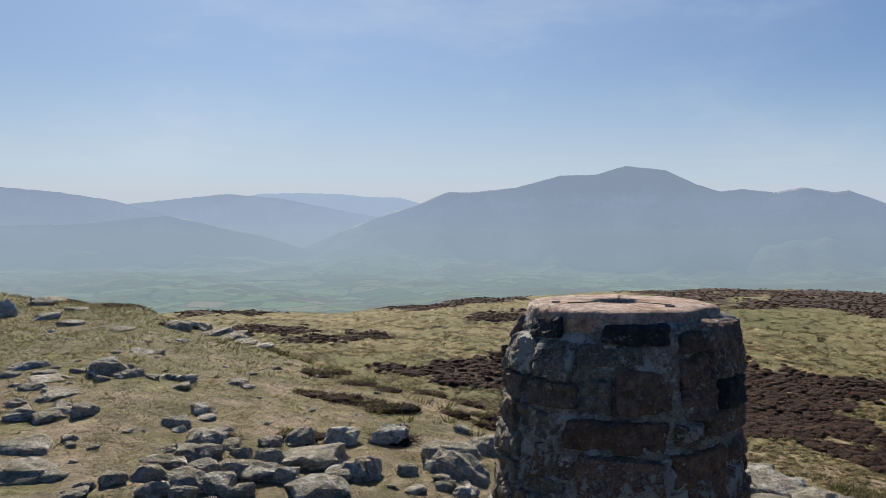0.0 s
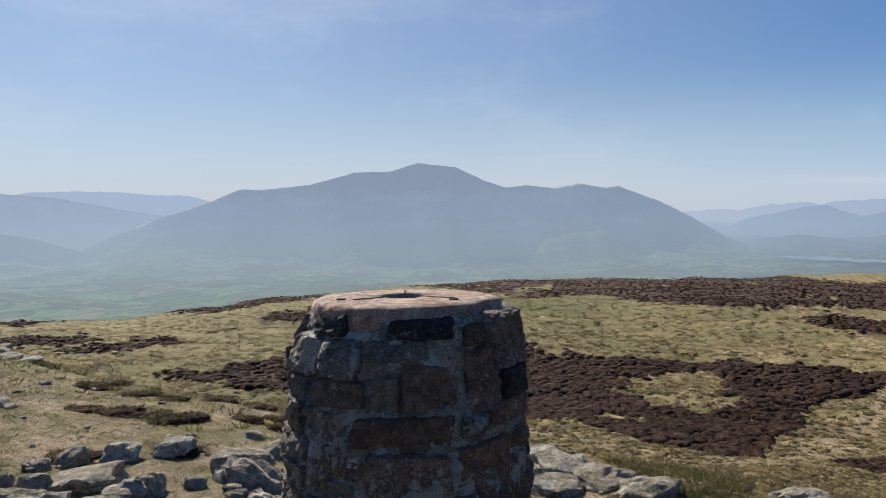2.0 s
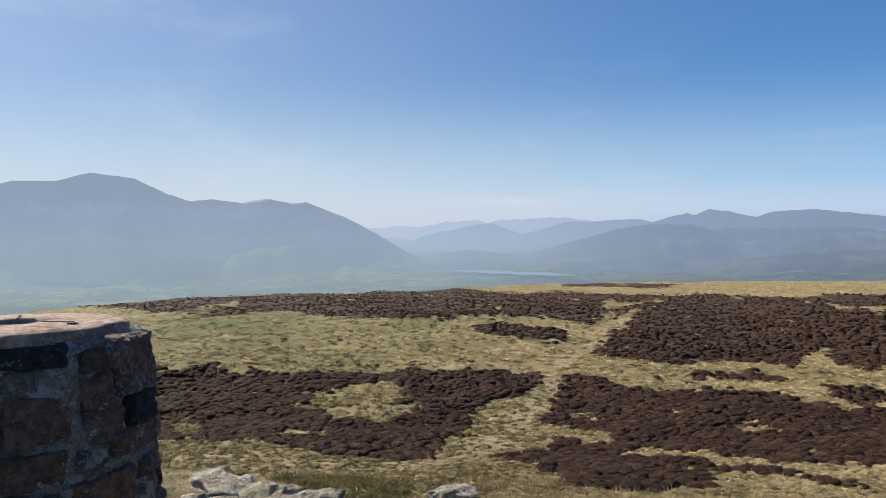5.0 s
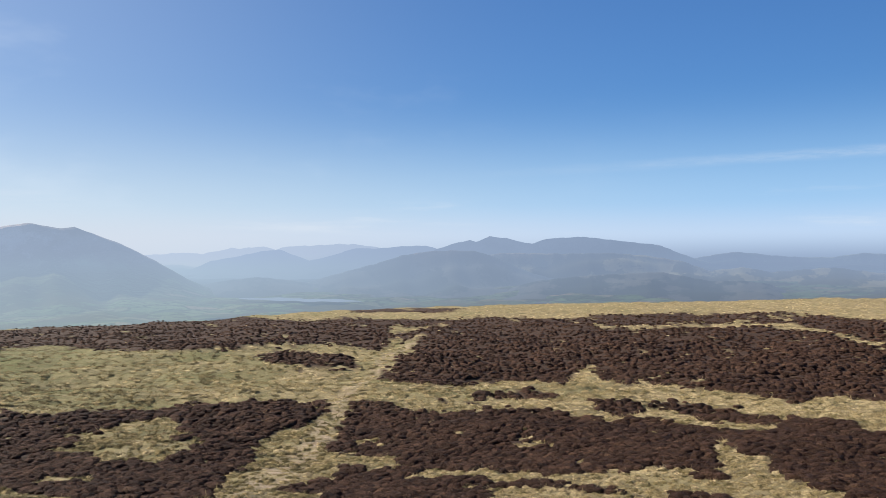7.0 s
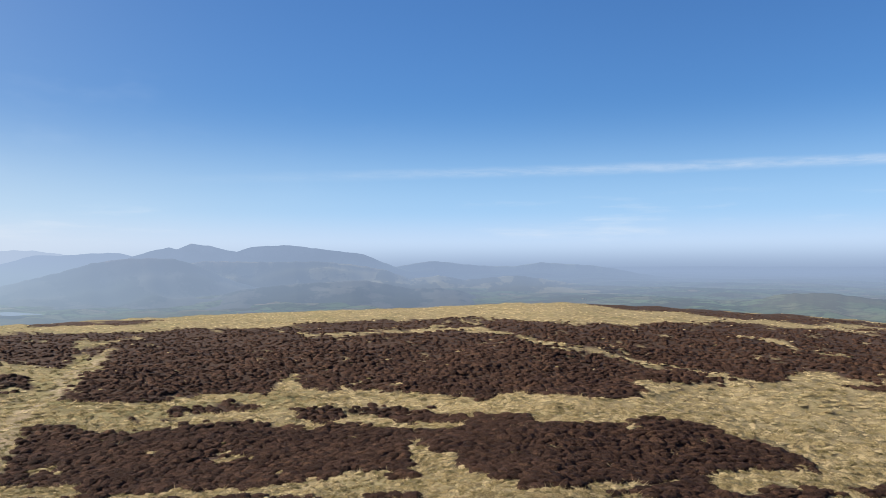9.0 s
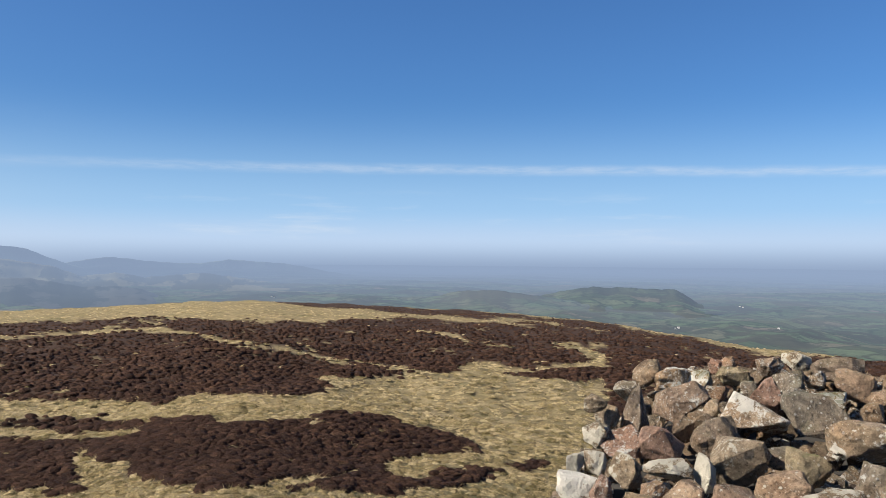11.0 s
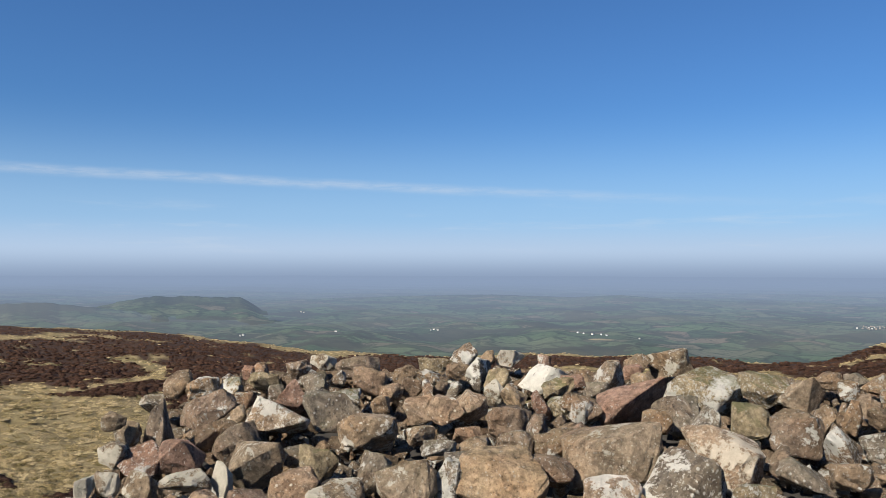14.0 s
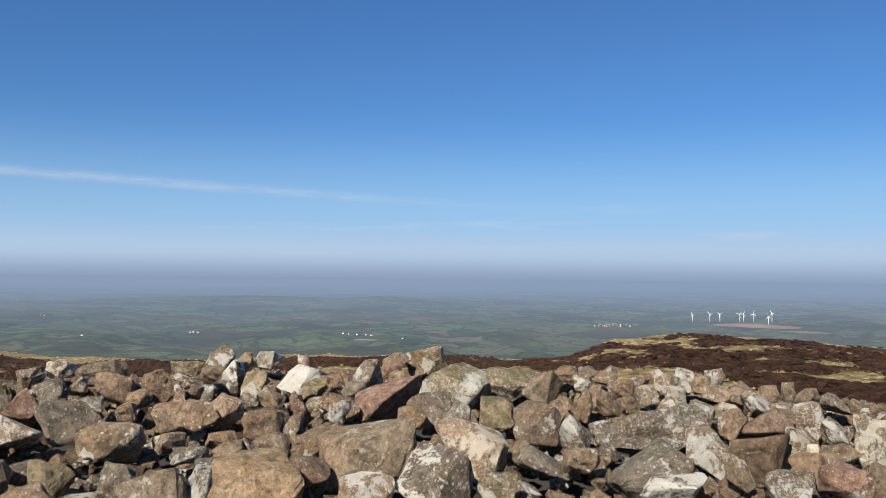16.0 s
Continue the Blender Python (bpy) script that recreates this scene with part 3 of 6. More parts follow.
heath((-5, 34.9), (-2.6, 35), (-0.2, 34.4), (1.4, 36.8), (3.4, 44), (6.8, 48.1), (6.8, 32.5), (4.6, 30.7), (2.2, 29.6), (0.6, 29.7), (-0.2, 31.8),
      (-2.6, 32.9))
heath((-17.6, 125), (-14.3, 126), (-10.5, 127), (-8.2, 127), (-8.2, 127), (-11.7, 93.4), (-17.3, 95.4))
heath((-14, 63.5), (-11.7, 65.9), (-9, 68), (-8, 55.6), (-10.5, 56.5), (-13.2, 53.1))
heath((-11.3, 50.4), (-8.2, 51.1), (-5.8, 54.5), (-2.9, 54.3), (-3, 51), (-6.6, 49.9), (-9.8, 49.3))
heath((-5, 128), (-1, 129), (3.8, 155), (6.8, 176), (6.8, 147), (3.8, 113), (1.4, 107), (-2.6, 118))
heath((2, 65.6), (4.2, 85.3), (6.8, 86.9), (6.8, 81), (4.6, 65.8))
clear((19.9, 104), (20.9, 127), (22.8, 146), (22.8, 123), (20.9, 104), (19.9, 98.8))
clear((27.4, 30.5), (29.2, 30), (30.4, 32.5), (33.2, 35.6), (34.2, 33.2), (34.4, 30.3), (33.8, 27.6), (35.2, 28.2), (36, 27.5), (35.2, 25.6), (33.2,
      23.3), (31.2, 23.5), (29.4, 22.7), (28.8, 25.4), (27.6, 26), (25.2, 26.3), (27.2, 27.1), (28.4, 28.1))
clear((24.8, 20), (27.2, 21.4), (29.2, 21.2), (30, 20.9), (28.4, 19.6), (26.4, 19.6))
clear((18.8, 26.3), (20.8, 25.8), (20.8, 21.9), (18.8, 23.5))
clear((45.9, 27.3), (46.8, 27.6), (48.9, 26.4), (48.9, 25.6), (46.8, 26.7), (45.9, 25.8))
clear((45.1, 22.5), (47.9, 24.2), (49.3, 22.2), (49.3, 21.5), (47.9, 20.3), (46.5, 21.3))
clear((61.1, 118), (63.1, 101), (66.3, 98.4), (68.6, 103), (72.5, 108), (74.8, 98.1), (77.1, 86.9), (78, 83.5), (78, 77.8), (77.1, 83.3), (74.8,
      87.6), (72.5, 88.8), (68.6, 99.3), (66.3, 93.9), (63.1, 94), (61.1, 104))
clear((74.2, 118), (75.6, 114), (75, 98), (75, 87.9), (75.6, 95.8), (74.2, 112))
clear((78.2, 78), (79.7, 75.8), (81.5, 59.9), (83.2, 60.7), (84.9, 61.6), (86.2, 58.9), (88.2, 55.9), (90.3, 55), (90.3, 49.5), (88.2, 54.8), (86.2,
      55.1), (84.9, 58.2), (83.2, 59), (81.5, 58.3), (79.7, 59.9), (78.2, 75))
clear((83.8, 75.2), (84.5, 71.7), (85.4, 63.1), (85.4, 60.7), (84.6, 63.6), (83.8, 74.4))
clear((57, 23.7), (58.8, 24.1), (60.5, 22.8), (60, 22.5), (58.1, 22.4))
clear((45.7, 27.6), (47.2, 27.1), (48.8, 26.2), (47.9, 26.1))
clear((92.4, 111), (94.4, 91.5), (95.6, 88.2), (96.3, 84.1), (96.2, 71.4), (96.2, 69.9), (96.3, 81.8), (95.6, 83.4), (94.4, 85.5), (92.4, 94.3))
clear((96.6, 82.3), (99.4, 82.3), (99.4, 76.4), (96.6, 81.5))
heath((106, 40), (127, 36), (127, 122), (106, 130))
heath((102.4, 152), (115.6, 106), (115.6, 130), (102.4, 200))
heath((99, 88), (112, 96), (112, 122), (99, 138))
heath((112, 78), (150, 72), (150, 112), (112, 128))
heath((140.8, 98.8), (151, 44.8), (151, 55.7), (140.8, 121.6))
heath((149, 40), (155.1, 33), (169.3, 27.2), (176, 36), (176, 98), (155, 91), (149, 72))
clear((155.1, 33.8), (169.3, 39.4), (169.3, 44.6), (155.1, 35.9))
clear((161.9, 45.3), (167.8, 48), (167.8, 60.2), (161.9, 51.9))
clear((150.5, 58), (155, 52), (155, 57), (150.5, 64))
clear((153, 70), (158, 66), (158, 73), (153, 77))
clear((157, 62), (172, 68), (172, 74), (157, 66))


def in_stands(x, y, stands, rough=1.0):
    r = np.hypot(x, y) * (1 + 0.03 * rough * blur_noise(x, y, 7.0, 0.3) + 0.03 * rough * blur_noise(x, y, 2.6, 1.9) + 0.018 * rough * blur_noise(x, y, 1.1, 0.7))
    az = np.degrees(np.arctan2(x, y)) + rough * (0.5 * blur_noise(x, y, 6.0, 2.2) + 0.4 * blur_noise(x, y, 2.2, 0.9) + 0.3 * blur_noise(x, y, 0.9, 1.4))
    hit = np.zeros(np.shape(r), bool)
    for p in stands:
        near = np.nonzero((az > p[:, 0].min()) & (az < p[:, 0].max()) & (r > p[:, 1].min()) & (r < p[:, 1].max()))
        a, d = az[near], r[near]
        inside = np.zeros(a.shape, bool)
        for (a0, d0), (a1, d1) in zip(p, np.roll(p, -1, 0)):
            if a0 != a1:
                inside ^= ((a0 > a) != (a1 > a)) & (d < d0 + (a - a0) / (a1 - a0) * (d1 - d0))
        hit[near] |= inside
    return hit


def heather_at(x, y):
    sparse = blur_noise(x, y, 3.3, 5.1) + 0.5 * blur_noise(x, y, 1.2, 2.7) > 0.66
    return in_stands(x, y, HEATH) & ~in_stands(x, y, CLEAR) & (near_way(x, y, 0.5) < 0.4) & (np.hypot(x, y) > 12.0) & ~sparse


WAYS = (((6.4, 16.3), (7.7, 12.8), (10.0, 12.5), (15.9, 17.5), (22.5, 23.0), (34.4, 33.0), (52.2, 45.8), (70.0, 58.0)),
        ((3.0, 18.5), (6.4, 16.0)))


def near_way(x, y, wide):
    """1 on the trodden paths, fading out beyond half their width."""
    best = np.full(np.shape(x), 1e9)
    for line in WAYS:
        for (ax, ay), (bx, by) in zip(line, line[1:]):
            dx, dy = bx - ax, by - ay
            u = np.clip(((x - ax) * dx + (y - ay) * dy) / (dx * dx + dy * dy), 0, 1)
            best = np.minimum(best, np.hypot(x - ax - u * dx, y - ay - u * dy))
    best = best + 0.3 * blur_noise(x, y, 3.0, 0.5)
    return np.clip(1.5 - best / wide, 0, 1)


def cover(x, y):
    """Peat under heather, greener turf and bare trodden earth, each 0 to 1."""
    r, az = np.hypot(x, y), np.degrees(np.arctan2(x, y))
    heath = heather_at(x, y).astype(float)
    grn = np.clip(0.3 + 0.45 * blur_noise(x, y, 23.0, 0.7) + 0.5 * np.exp(-((az - 22) / 9) ** 2 - ((r - 75) / 25) ** 2)
                  + 0.2 * blur_noise(x, y, 5.0, 1.3) + 0.35 * (az < 15) * (r < 40) + 0.1 * np.clip((60 - az) / 30, 0, 1) * (r > 12) - 0.15 * (az > 40) - 0.2 * np.clip((az - 55) / 25, 0, 1), 0, 1)
    worn = np.clip((1.25 - r / 14.0) * (az < 30) * (az > -70) + 0.35 * blur_noise(x, y, 2.9, 1.0) * (r < 14), 0, 1) * 0.75
    worn = np.maximum(worn, 0.8 * near_way(x, y, 0.5))
    return heath, grn, worn


ground = build_ground()


# ======================= far fells =======================
def fell(name, label, mat, dist, skyline, foot, seed=0.0, run=0.35, rough=1.0):
    """A fell with the given crest (azimuth, elevation) dist metres off, sloping to its foot nearer by."""
    az0, az1 = skyline[0][0], skyline[-1][0]
    az = np.arange(az0, az1 + 0.01, 0.2)
    crest = np.interp(az, [p[0] for p in skyline], [p[1] for p in skyline])
    crest = crest + 0.012 * rough * (np.sin(az * 5.1 + seed) + 0.6 * np.sin(az * 11.3 + 2 * seed) + 0.5 * np.sin(az * 23.7 + seed))
    v = np.linspace(0.0, 1.25, 36)
    co = []
    for s in v:
        r = dist * (1 - run * (1 - s))
        if s <= 1.0:
            spur = (0.9 * np.sin(az * 0.5 + 4.0 * s + seed) * np.sin(az * 0.31 - 3.0 * s + 2 * seed) + 0.6 * np.sin(az * 1.1 - 7.0 * s + 2.3 * seed) * np.sin(az * 0.6 + 9.0 * s)
                    + 0.25 * np.sin(az * 1.9 + 5.0 * s + seed) * np.sin(az * 1.3 - 4.0 * s))
            shape = 0.12 * s + 0.88 * s ** 1.9 + 0.11 * rough * spur * math.sin(math.pi * s) ** 0.8
            low = np.maximum(np.tan(np.radians(foot)) * dist, -depth(dist * (1 - run), az) - 12.0)
            el = low + (np.tan(np.radians(crest)) * dist - low) * shape
            el = np.minimum(el, np.tan(np.radians(crest)) * r - (1 - s) * dist * 0.004)
        else:
            el = np.tan(np.radians(crest)) * dist - (s - 1.0) * dist * 0.12
        d = float(drawn(r))
        k = d / r
        co.append(np.stack([d * np.sin(np.radians(az)), d * np.cos(np.radians(az)), EYE + el * k], -1))
    co = np.array(co)
    ob = mesh_object(name, co.reshape(-1, 3).tolist(), grid_faces(len(v), len(az))[:, ::-1].tolist(), mat)
    return tagged(ob, label, "mountain", kind="structure")


fell("backdrop_fell", "broad hazy mountain with a rounded double summit", M_FELL, 7600,
     [(-14, -3.4), (-9, -1.8), (-4, 0.31), (-1, 1.2), (1.07, 2.08), (2.66, 2.05), (5.85, 2.36), (9.05, 3.2), (11.44, 3.22), (13.4, 3.8), (16.1, 3.48),
      (18.1, 2.5), (19.65, 1.97), (21, 2.12), (23, 1.88), (24.7, 2.17), (26.5, 1.83), (27.4, 1.92), (30.2, 0.82), (32.2, -0.25),
      (34.5, -1.65), (36.5, -2.5), (38.8, -3.15), (44, -3.9)], -4.3, 0.3, 0.42, 0.75)
fell("backdrop_fell", "long blue fell falling to a pass", M_FELL, 8800,
     [(-48, 2.6), (-36, 2.3), (-27.9, 2.19), (-24.7, 1.92), (-21.4, 1.41), (-19, 0.7), (-14, -0.6), (-9, -2.4)], -3.6, 1.3, 0.3)
fell("backdrop_fell", "smooth fell beyond the pass", M_FELL, 10200,
     [(-26, 0.2), (-20.4, 1.2), (-14.2, 1.9), (-10.5, 1.6), (-6.56, 0.8), (-4.2, 0.38), (0, -0.8)], -2.8, 2.1, 0.25)
fell("backdrop_fell", "pale flat-topped fell far beyond", M_FELL_FAR, 21000,
     [(-15, 1.2), (-12.1, 1.92), (-9.2, 2.0), (-6.3, 1.92), (-4.4, 1.72), (-2.4, 1.7), (-0.9, 1.3), (2, 0.6)], -1.0, 4.0, 0.2)
fell("backdrop_fell", "wooded spur running down to the valley", M_FELL, 6900, [(-48, 0.6), (-34, 0), (-27.96, -0.23), (-25.4, -0.16), (-22.8, -0.06),
     (-20, 0.27), (-17.9, 0.42), (-16.5, 0.11), (-14.3, -0.43), (-12, -0.91), (-10.1, -1.54), (-8.15, -2.15), (-6.6, -2.68), (-4.6, -3.49), (-2, -4)],
     -4.4, 5, 0.25)
fell("backdrop_fell", "faint fells at the head of the lake", M_FELL_PALE, 26000, [(27, -0.1), (30, 0), (32.6, 0.11), (34, 0.22), (35.3, 0.12), (36.9,
     0.42), (37.3, 0.53), (37.8, 0.46), (39.3, 0.61), (40.2, 0.39), (41.1, 0.6), (42.7, 0.64), (44.6, 0.74), (45.7, 0.71), (46.5, 0.6), (47.6, 0.44),
     (49.1, 0.23), (51, 0), (54, -0.4)], -1.6, 0.9, 0.2, 1.6)
fell("backdrop_fell", "grey fell above the lake", M_FELL_GREY, 15500, [(31, -3), (33.4, -1.75), (34.3, -1.06), (35.9, -0.36), (37.6, -0.08), (39.3,
     0.28), (40.5, 0.38), (41.5, -0.03), (42.8, -0.5), (45, -1.1), (48, -2)], -3.2, 1.9, 0.3)
fell("backdrop_fell", "hazy fell behind the forested one", M_FELL_GREY, 14800, [(39, -2.2), (41, -1.15), (42.5, -0.42), (43.9, -0.12), (45.7, 0.44),
     (47.2, 0.4), (49.1, 0.55), (50.7, 0.58), (51.8, 0.26), (54.2, -0.5), (57, -1.5)], -3.2, 3.9, 0.3)
fell("backdrop_fell", "low slopes at the head of the lake", M_FELL_WOOD, 8200, [(32, -3.6), (34, -2.3), (36.5, -1.75), (39, -1.5), (41.5, -1.8), (44,
     -2.3), (47, -3.2)], -3.6, 6.6, 0.3)
fell("backdrop_fell", "high rugged blue fells with a flat-topped summit", M_FELL_FAR, 13500, [(47, -1.2), (50.3, -0.28), (51.4, 0.3), (52.6, 0.69),
     (53.8, 0.95), (54.25, 0.8), (55.2, 1.2), (56.55, 1.03), (57.7, 0.71), (58.2, 0.66), (59.3, 1), (61.75, 1.1), (63.35, 0.9), (65.3, 0.65), (66.9,
     0.47), (67.9, 0.03), (69.1, -0.43), (71, -1)], -3, 2.7, 0.25)
fell("backdrop_fell", "dark forested fell over the lake shore", M_FELL_WOOD, 8600, [(38, -3.6), (40.3, -2.64), (43.2, -1.68), (45, -1.21), (47.2,
     -0.65), (49.1, -0.08), (51, 0.19), (52.6, 0.22), (54.2, 0.17), (55.75, -0.32), (57.3, -1.05), (58.5, -1.53), (60.5, -2.03), (63, -2.9), (66,
     -3.6)], -3.9, 3.3, 0.32, 1.4)
fell("backdrop_fell", "brown moorland fell beyond the forest", M_FELL_MOOR, 10500, [(50, -2.4), (52.6, -1.29), (54.2, -0.19), (56.15, 0), (57.3,
     -0.01), (60.5, -0.07), (63.7, -0.04), (66.1, -0.26), (68.5, -0.67), (70.1, -1.3), (72.4, -1.07), (74, -1.39), (76.2, -1.2), (77.7, -1.08), (79.9,
     -1.38), (82.4, -1.75), (85.5, -2.17), (88, -2.6), (92, -3.3)], -3.4, 4.7, 0.35, 1.6)
fell("backdrop_fell", "low wooded foothill", M_FELL_WOOD, 6800, [(52, -3.8), (55, -3.09), (56.5, -2.51), (58.1, -2.05), (60.5, -1.75), (62.9, -1.56),
     (65.3, -1.45), (66.9, -1.38), (68.5, -1.66), (70.1, -1.98), (72.4, -1.98), (73.9, -2.17), (75.1, -2.7), (77.7, -3.3), (81, -3.9)], -4.2, 4.1,
     0.3, 1.4)
fell("backdrop_fell", "last low fells before the plain", M_FELL_FAR, 14500, [(64, -1.6), (66.1, -1.2), (68.5, -0.59), (70.1, -0.28), (71.65, -0.05),
     (72.8, -0.13), (74, -0.29), (75.85, -0.42), (77.7, -0.43), (78.6, -0.28), (79.5, -0.17), (81.3, -0.3), (83, -0.4), (84.6, -0.64), (86.2, -0.97),
     (87.9, -1.21), (92, -1.5), (98, -2)], -2.4, 5.2, 0.2)
fell("backdrop_fell", "low wooded hill rising from the plain", M_HILL, 6500, [(96, -3.9), (99.5, -3.3), (100.7, -2.67), (102.7, -2.2), (104.7, -1.88),
     (105.9, -1.96), (106.7, -1.88), (108.3, -1.99), (110.3, -1.99), (110.8, -2.25), (111.5, -2.75), (113.5, -3.3), (117, -3.9)], -3.9, 6.1, 0.3, 1.6)
fell("backdrop_hill", "rolling green rise with woods in its folds", M_RISE, 5600, [(80, -4.6), (86.2, -3.46), (89.7, -2.85), (93.4, -2.75), (95.3,
     -2.29), (98, -2.2), (100.7, -2.55), (105, -3.07), (109, -3.27), (111.5, -3.4), (115, -4), (121, -4.7)], -4.6, 8.3, 0.25, 1.6)
fell("backdrop_fell", "long low ridge of farmland under the haze", M_RIDGE, 8200, [(108, -2.6), (112.1, -2.24), (117, -2.09), (122, -1.95), (127.7,
     -1.83), (133.5, -1.99), (136.7, -1.81), (139.5, -2.02), (141.5, -2.08), (145.4, -2.19), (149.4, -2.29), (153.3, -2.53), (158.8, -2.71), (164,
     -2.92), (169.5, -3.21), (180, -3.4)], -3.9, 7.7, 0.35, 0.5)


# ======================= plant and stone materials =======================
def tuft_material(name, stops, tips=(1.3, 1.25, 1.2), rough=0.85):
    m, n = material(name)
    tone = n.add("ShaderNodeSeparateColor", {0: n.add("ShaderNodeVertexColor", layer_name="tone").outputs[0]})
    pos = n.add("ShaderNodeNewGeometry").outputs["Position"]
    hue = n.ramp(n.math("ADD", tone.outputs[0], n.math("MULTIPLY", n.math("SUBTRACT", n.noise(0.35, 3.0, 0.5, pos), 0.5), 0.7)), stops)
    # paler where the tip value is high: sprig ends and dome tops
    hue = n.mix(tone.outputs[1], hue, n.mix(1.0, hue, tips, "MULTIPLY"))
    grain = n.noise(26.0, 5.0, 0.75, pos)
    hue = n.mix(0.85, hue, n.ramp(grain, [(0.3, 0.05), (0.5, 0.5), (0.7, 0.95)]), "OVERLAY")
    d = n.add("ShaderNodeBsdfPrincipled", {"Base Color": hue, "Roughness": rough, "Specular IOR Level": 0.12, "Normal": relief(n, grain, 1.0, 0.1)})
    t = n.add("ShaderNodeBsdfTranslucent", {"Color": hue})
    n.add("ShaderNodeOutputMaterial", {0: n.add("ShaderNodeMixShader", {0: 0.22, 1: d, 2: t}).outputs[0]})
    return m


M_HEATHER = tuft_material("heather_sprigs", [(0.0, (0.027, 0.014, 0.0092)), (0.35, (0.046, 0.0238, 0.0155)), (0.7, (0.07, 0.0375, 0.024)), (1.0, (0.1, 0.057, 0.034))], (1.3, 1.22, 1.15))
M_TUFT = tuft_material("bent_grass", [(0.0, (0.105, 0.086, 0.037)), (0.3, (0.185, 0.147, 0.066)), (0.65, (0.315, 0.245, 0.124)), (1.0, (0.44, 0.352, 0.2))])
M_TURF = tuft_material("short_turf", [(0.0, (0.11, 0.115, 0.04)), (0.45, (0.22, 0.195, 0.085)), (0.8, (0.34, 0.27, 0.15)), (1.0, (0.44, 0.35, 0.22))])
M_RUSH = tuft_material("green_grass", [(0.0, (0.05, 0.065, 0.02)), (0.5, (0.12, 0.125, 0.04)), (1.0, (0.3, 0.25, 0.12))])

M_RED = stone_material("red_stone", [(0.24, 0.15, 0.11), (0.29, 0.188, 0.138)], 0.3)
M_GREY = stone_material("grey_stone", [(0.185, 0.157, 0.122), (0.24, 0.2, 0.153)], 0.45, 0.2, speck=0.6)
M_MOSSY = stone_material("mossy_stone", [(0.25, 0.2, 0.125), (0.3, 0.238, 0.15)], 0.35, 0.6)
M_SPECK = stone_material("speckled_stone", [(0.28, 0.198, 0.135), (0.34, 0.25, 0.17)], 0.45, 0.0, 6.0, (0.66, 0.58, 0.46), speck=0.85)
M_BLOTCH = stone_material("blotched_stone", [(0.15, 0.125, 0.095), (0.2, 0.165, 0.125)], 1.05, 0.0, 5.0, (0.75, 0.71, 0.63), speck=0.6)
M_WHITE_STONE = stone_material("white_stone", [(0.72, 0.64, 0.48), (0.76, 0.68, 0.52)], 0.1, 0.0, 6.0, (0.8, 0.75, 0.65))
M_DARK = stone_material("dark_stone", [(0.035, 0.037, 0.045), (0.05, 0.05, 0.055)], 0.2, 0.0, 9.0, (0.3, 0.3, 0.29))
M_SLATE = stone_material("grey_pillar_stone", [(0.19, 0.165, 0.14), (0.26, 0.23, 0.195), (0.21, 0.175, 0.145)], 0.48, 0.0, 9.0, (0.56, 0.56, 0.52))
M_BRASS, n = material("worn_metal")
finish(n, n.mix(n.noise(40.0, 5.0), (0.2, 0.21, 0.23), (0.36, 0.36, 0.36)), 0.38, None, 0.5, 1.0)
# near-black painted as shade: gaps of the cairn, holes and grooves of the cap
M_SHADE, n = material("recess_shade")
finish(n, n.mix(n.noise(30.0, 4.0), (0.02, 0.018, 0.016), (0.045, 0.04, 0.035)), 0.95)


def part(name, me_or_bm, mat, parent, label="", smooth=False):
    """Links a bmesh, or a mesh, as one object under a thing or a part."""
    me = me_or_bm
    if isinstance(me, bmesh.types.BMesh):
        me = bpy.data.meshes.new(name)
        me_or_bm.to_mesh(me)
        me_or_bm.free()
        if mat:
            me.materials.append(mat)
        me.polygons.foreach_set("use_smooth", [smooth] * len(me.polygons))
    ob = new(name, me)
    ob.parent = parent
    return tagged(ob, label)


def thing(name, at, label, category, group=""):
    ob = new(name)
    ob.empty_display_size = 0.2
    ob.location = at
    return tagged(ob, label, category, group)


def stone_bm(seed, points=15, bevel=0.07, split=0, rough=0.03, square=0.55):
    """An angular stone about 1 across, its faces broken by planes, its arrises worn."""
    rnd = random.Random(seed)
    bm = bmesh.new()
    for _ in range(points):
        v = Vector([rnd.uniform(-1, 1) for _ in range(3)])
        v = v.normalized()
        big = max(abs(c) for c in v)
        v = v * ((1 - square) + square / big) * rnd.uniform(0.82, 1.0) * 0.5
        bm.verts.new(v)
    bmesh.ops.convex_hull(bm, input=bm.verts)
    bmesh.ops.delete(bm, geom=[v for v in bm.verts if not v.link_faces], context="VERTS")
    bmesh.ops.dissolve_limit(bm, angle_limit=0.3, verts=bm.verts, edges=bm.edges)
    if bevel:
        bmesh.ops.bevel(bm, geom=list(bm.edges), offset=bevel, segments=1, profile=0.6, affect="EDGES", clamp_overlap=True)
    if split:
        bmesh.ops.triangulate(bm, faces=bm.faces)
        bmesh.ops.subdivide_edges(bm, edges=bm.edges, cuts=split, use_grid_fill=True)
        for v in bm.verts:
            v.co += v.co.normalized() * rough * (noise.noise(v.co * 4.0 + Vector((seed, 0, 0))) + 0.5 * noise.noise(v.co * 9.0 + Vector((0, seed, 0))))
    bmesh.ops.recalc_face_normals(bm, faces=bm.faces)
    lo = [min(v.co[k] for v in bm.verts) for k in range(3)]
    hi = [max(v.co[k] for v in bm.verts) for k in range(3)]
    for v in bm.verts:
        v.co = Vector([(v.co[k] - (lo[k] + hi[k]) / 2) / (hi[k] - lo[k]) for k in range(3)])
    return bm


def stone_meshes(name, mat, count, seed, **shape):
    out = []
    for k in range(count):
        bm = stone_bm(seed + k, **shape)
        me = bpy.data.meshes.new(name)
        bm.to_mesh(me)
        bm.free()
        me.materials.append(mat)
        out.append(me)
    return out


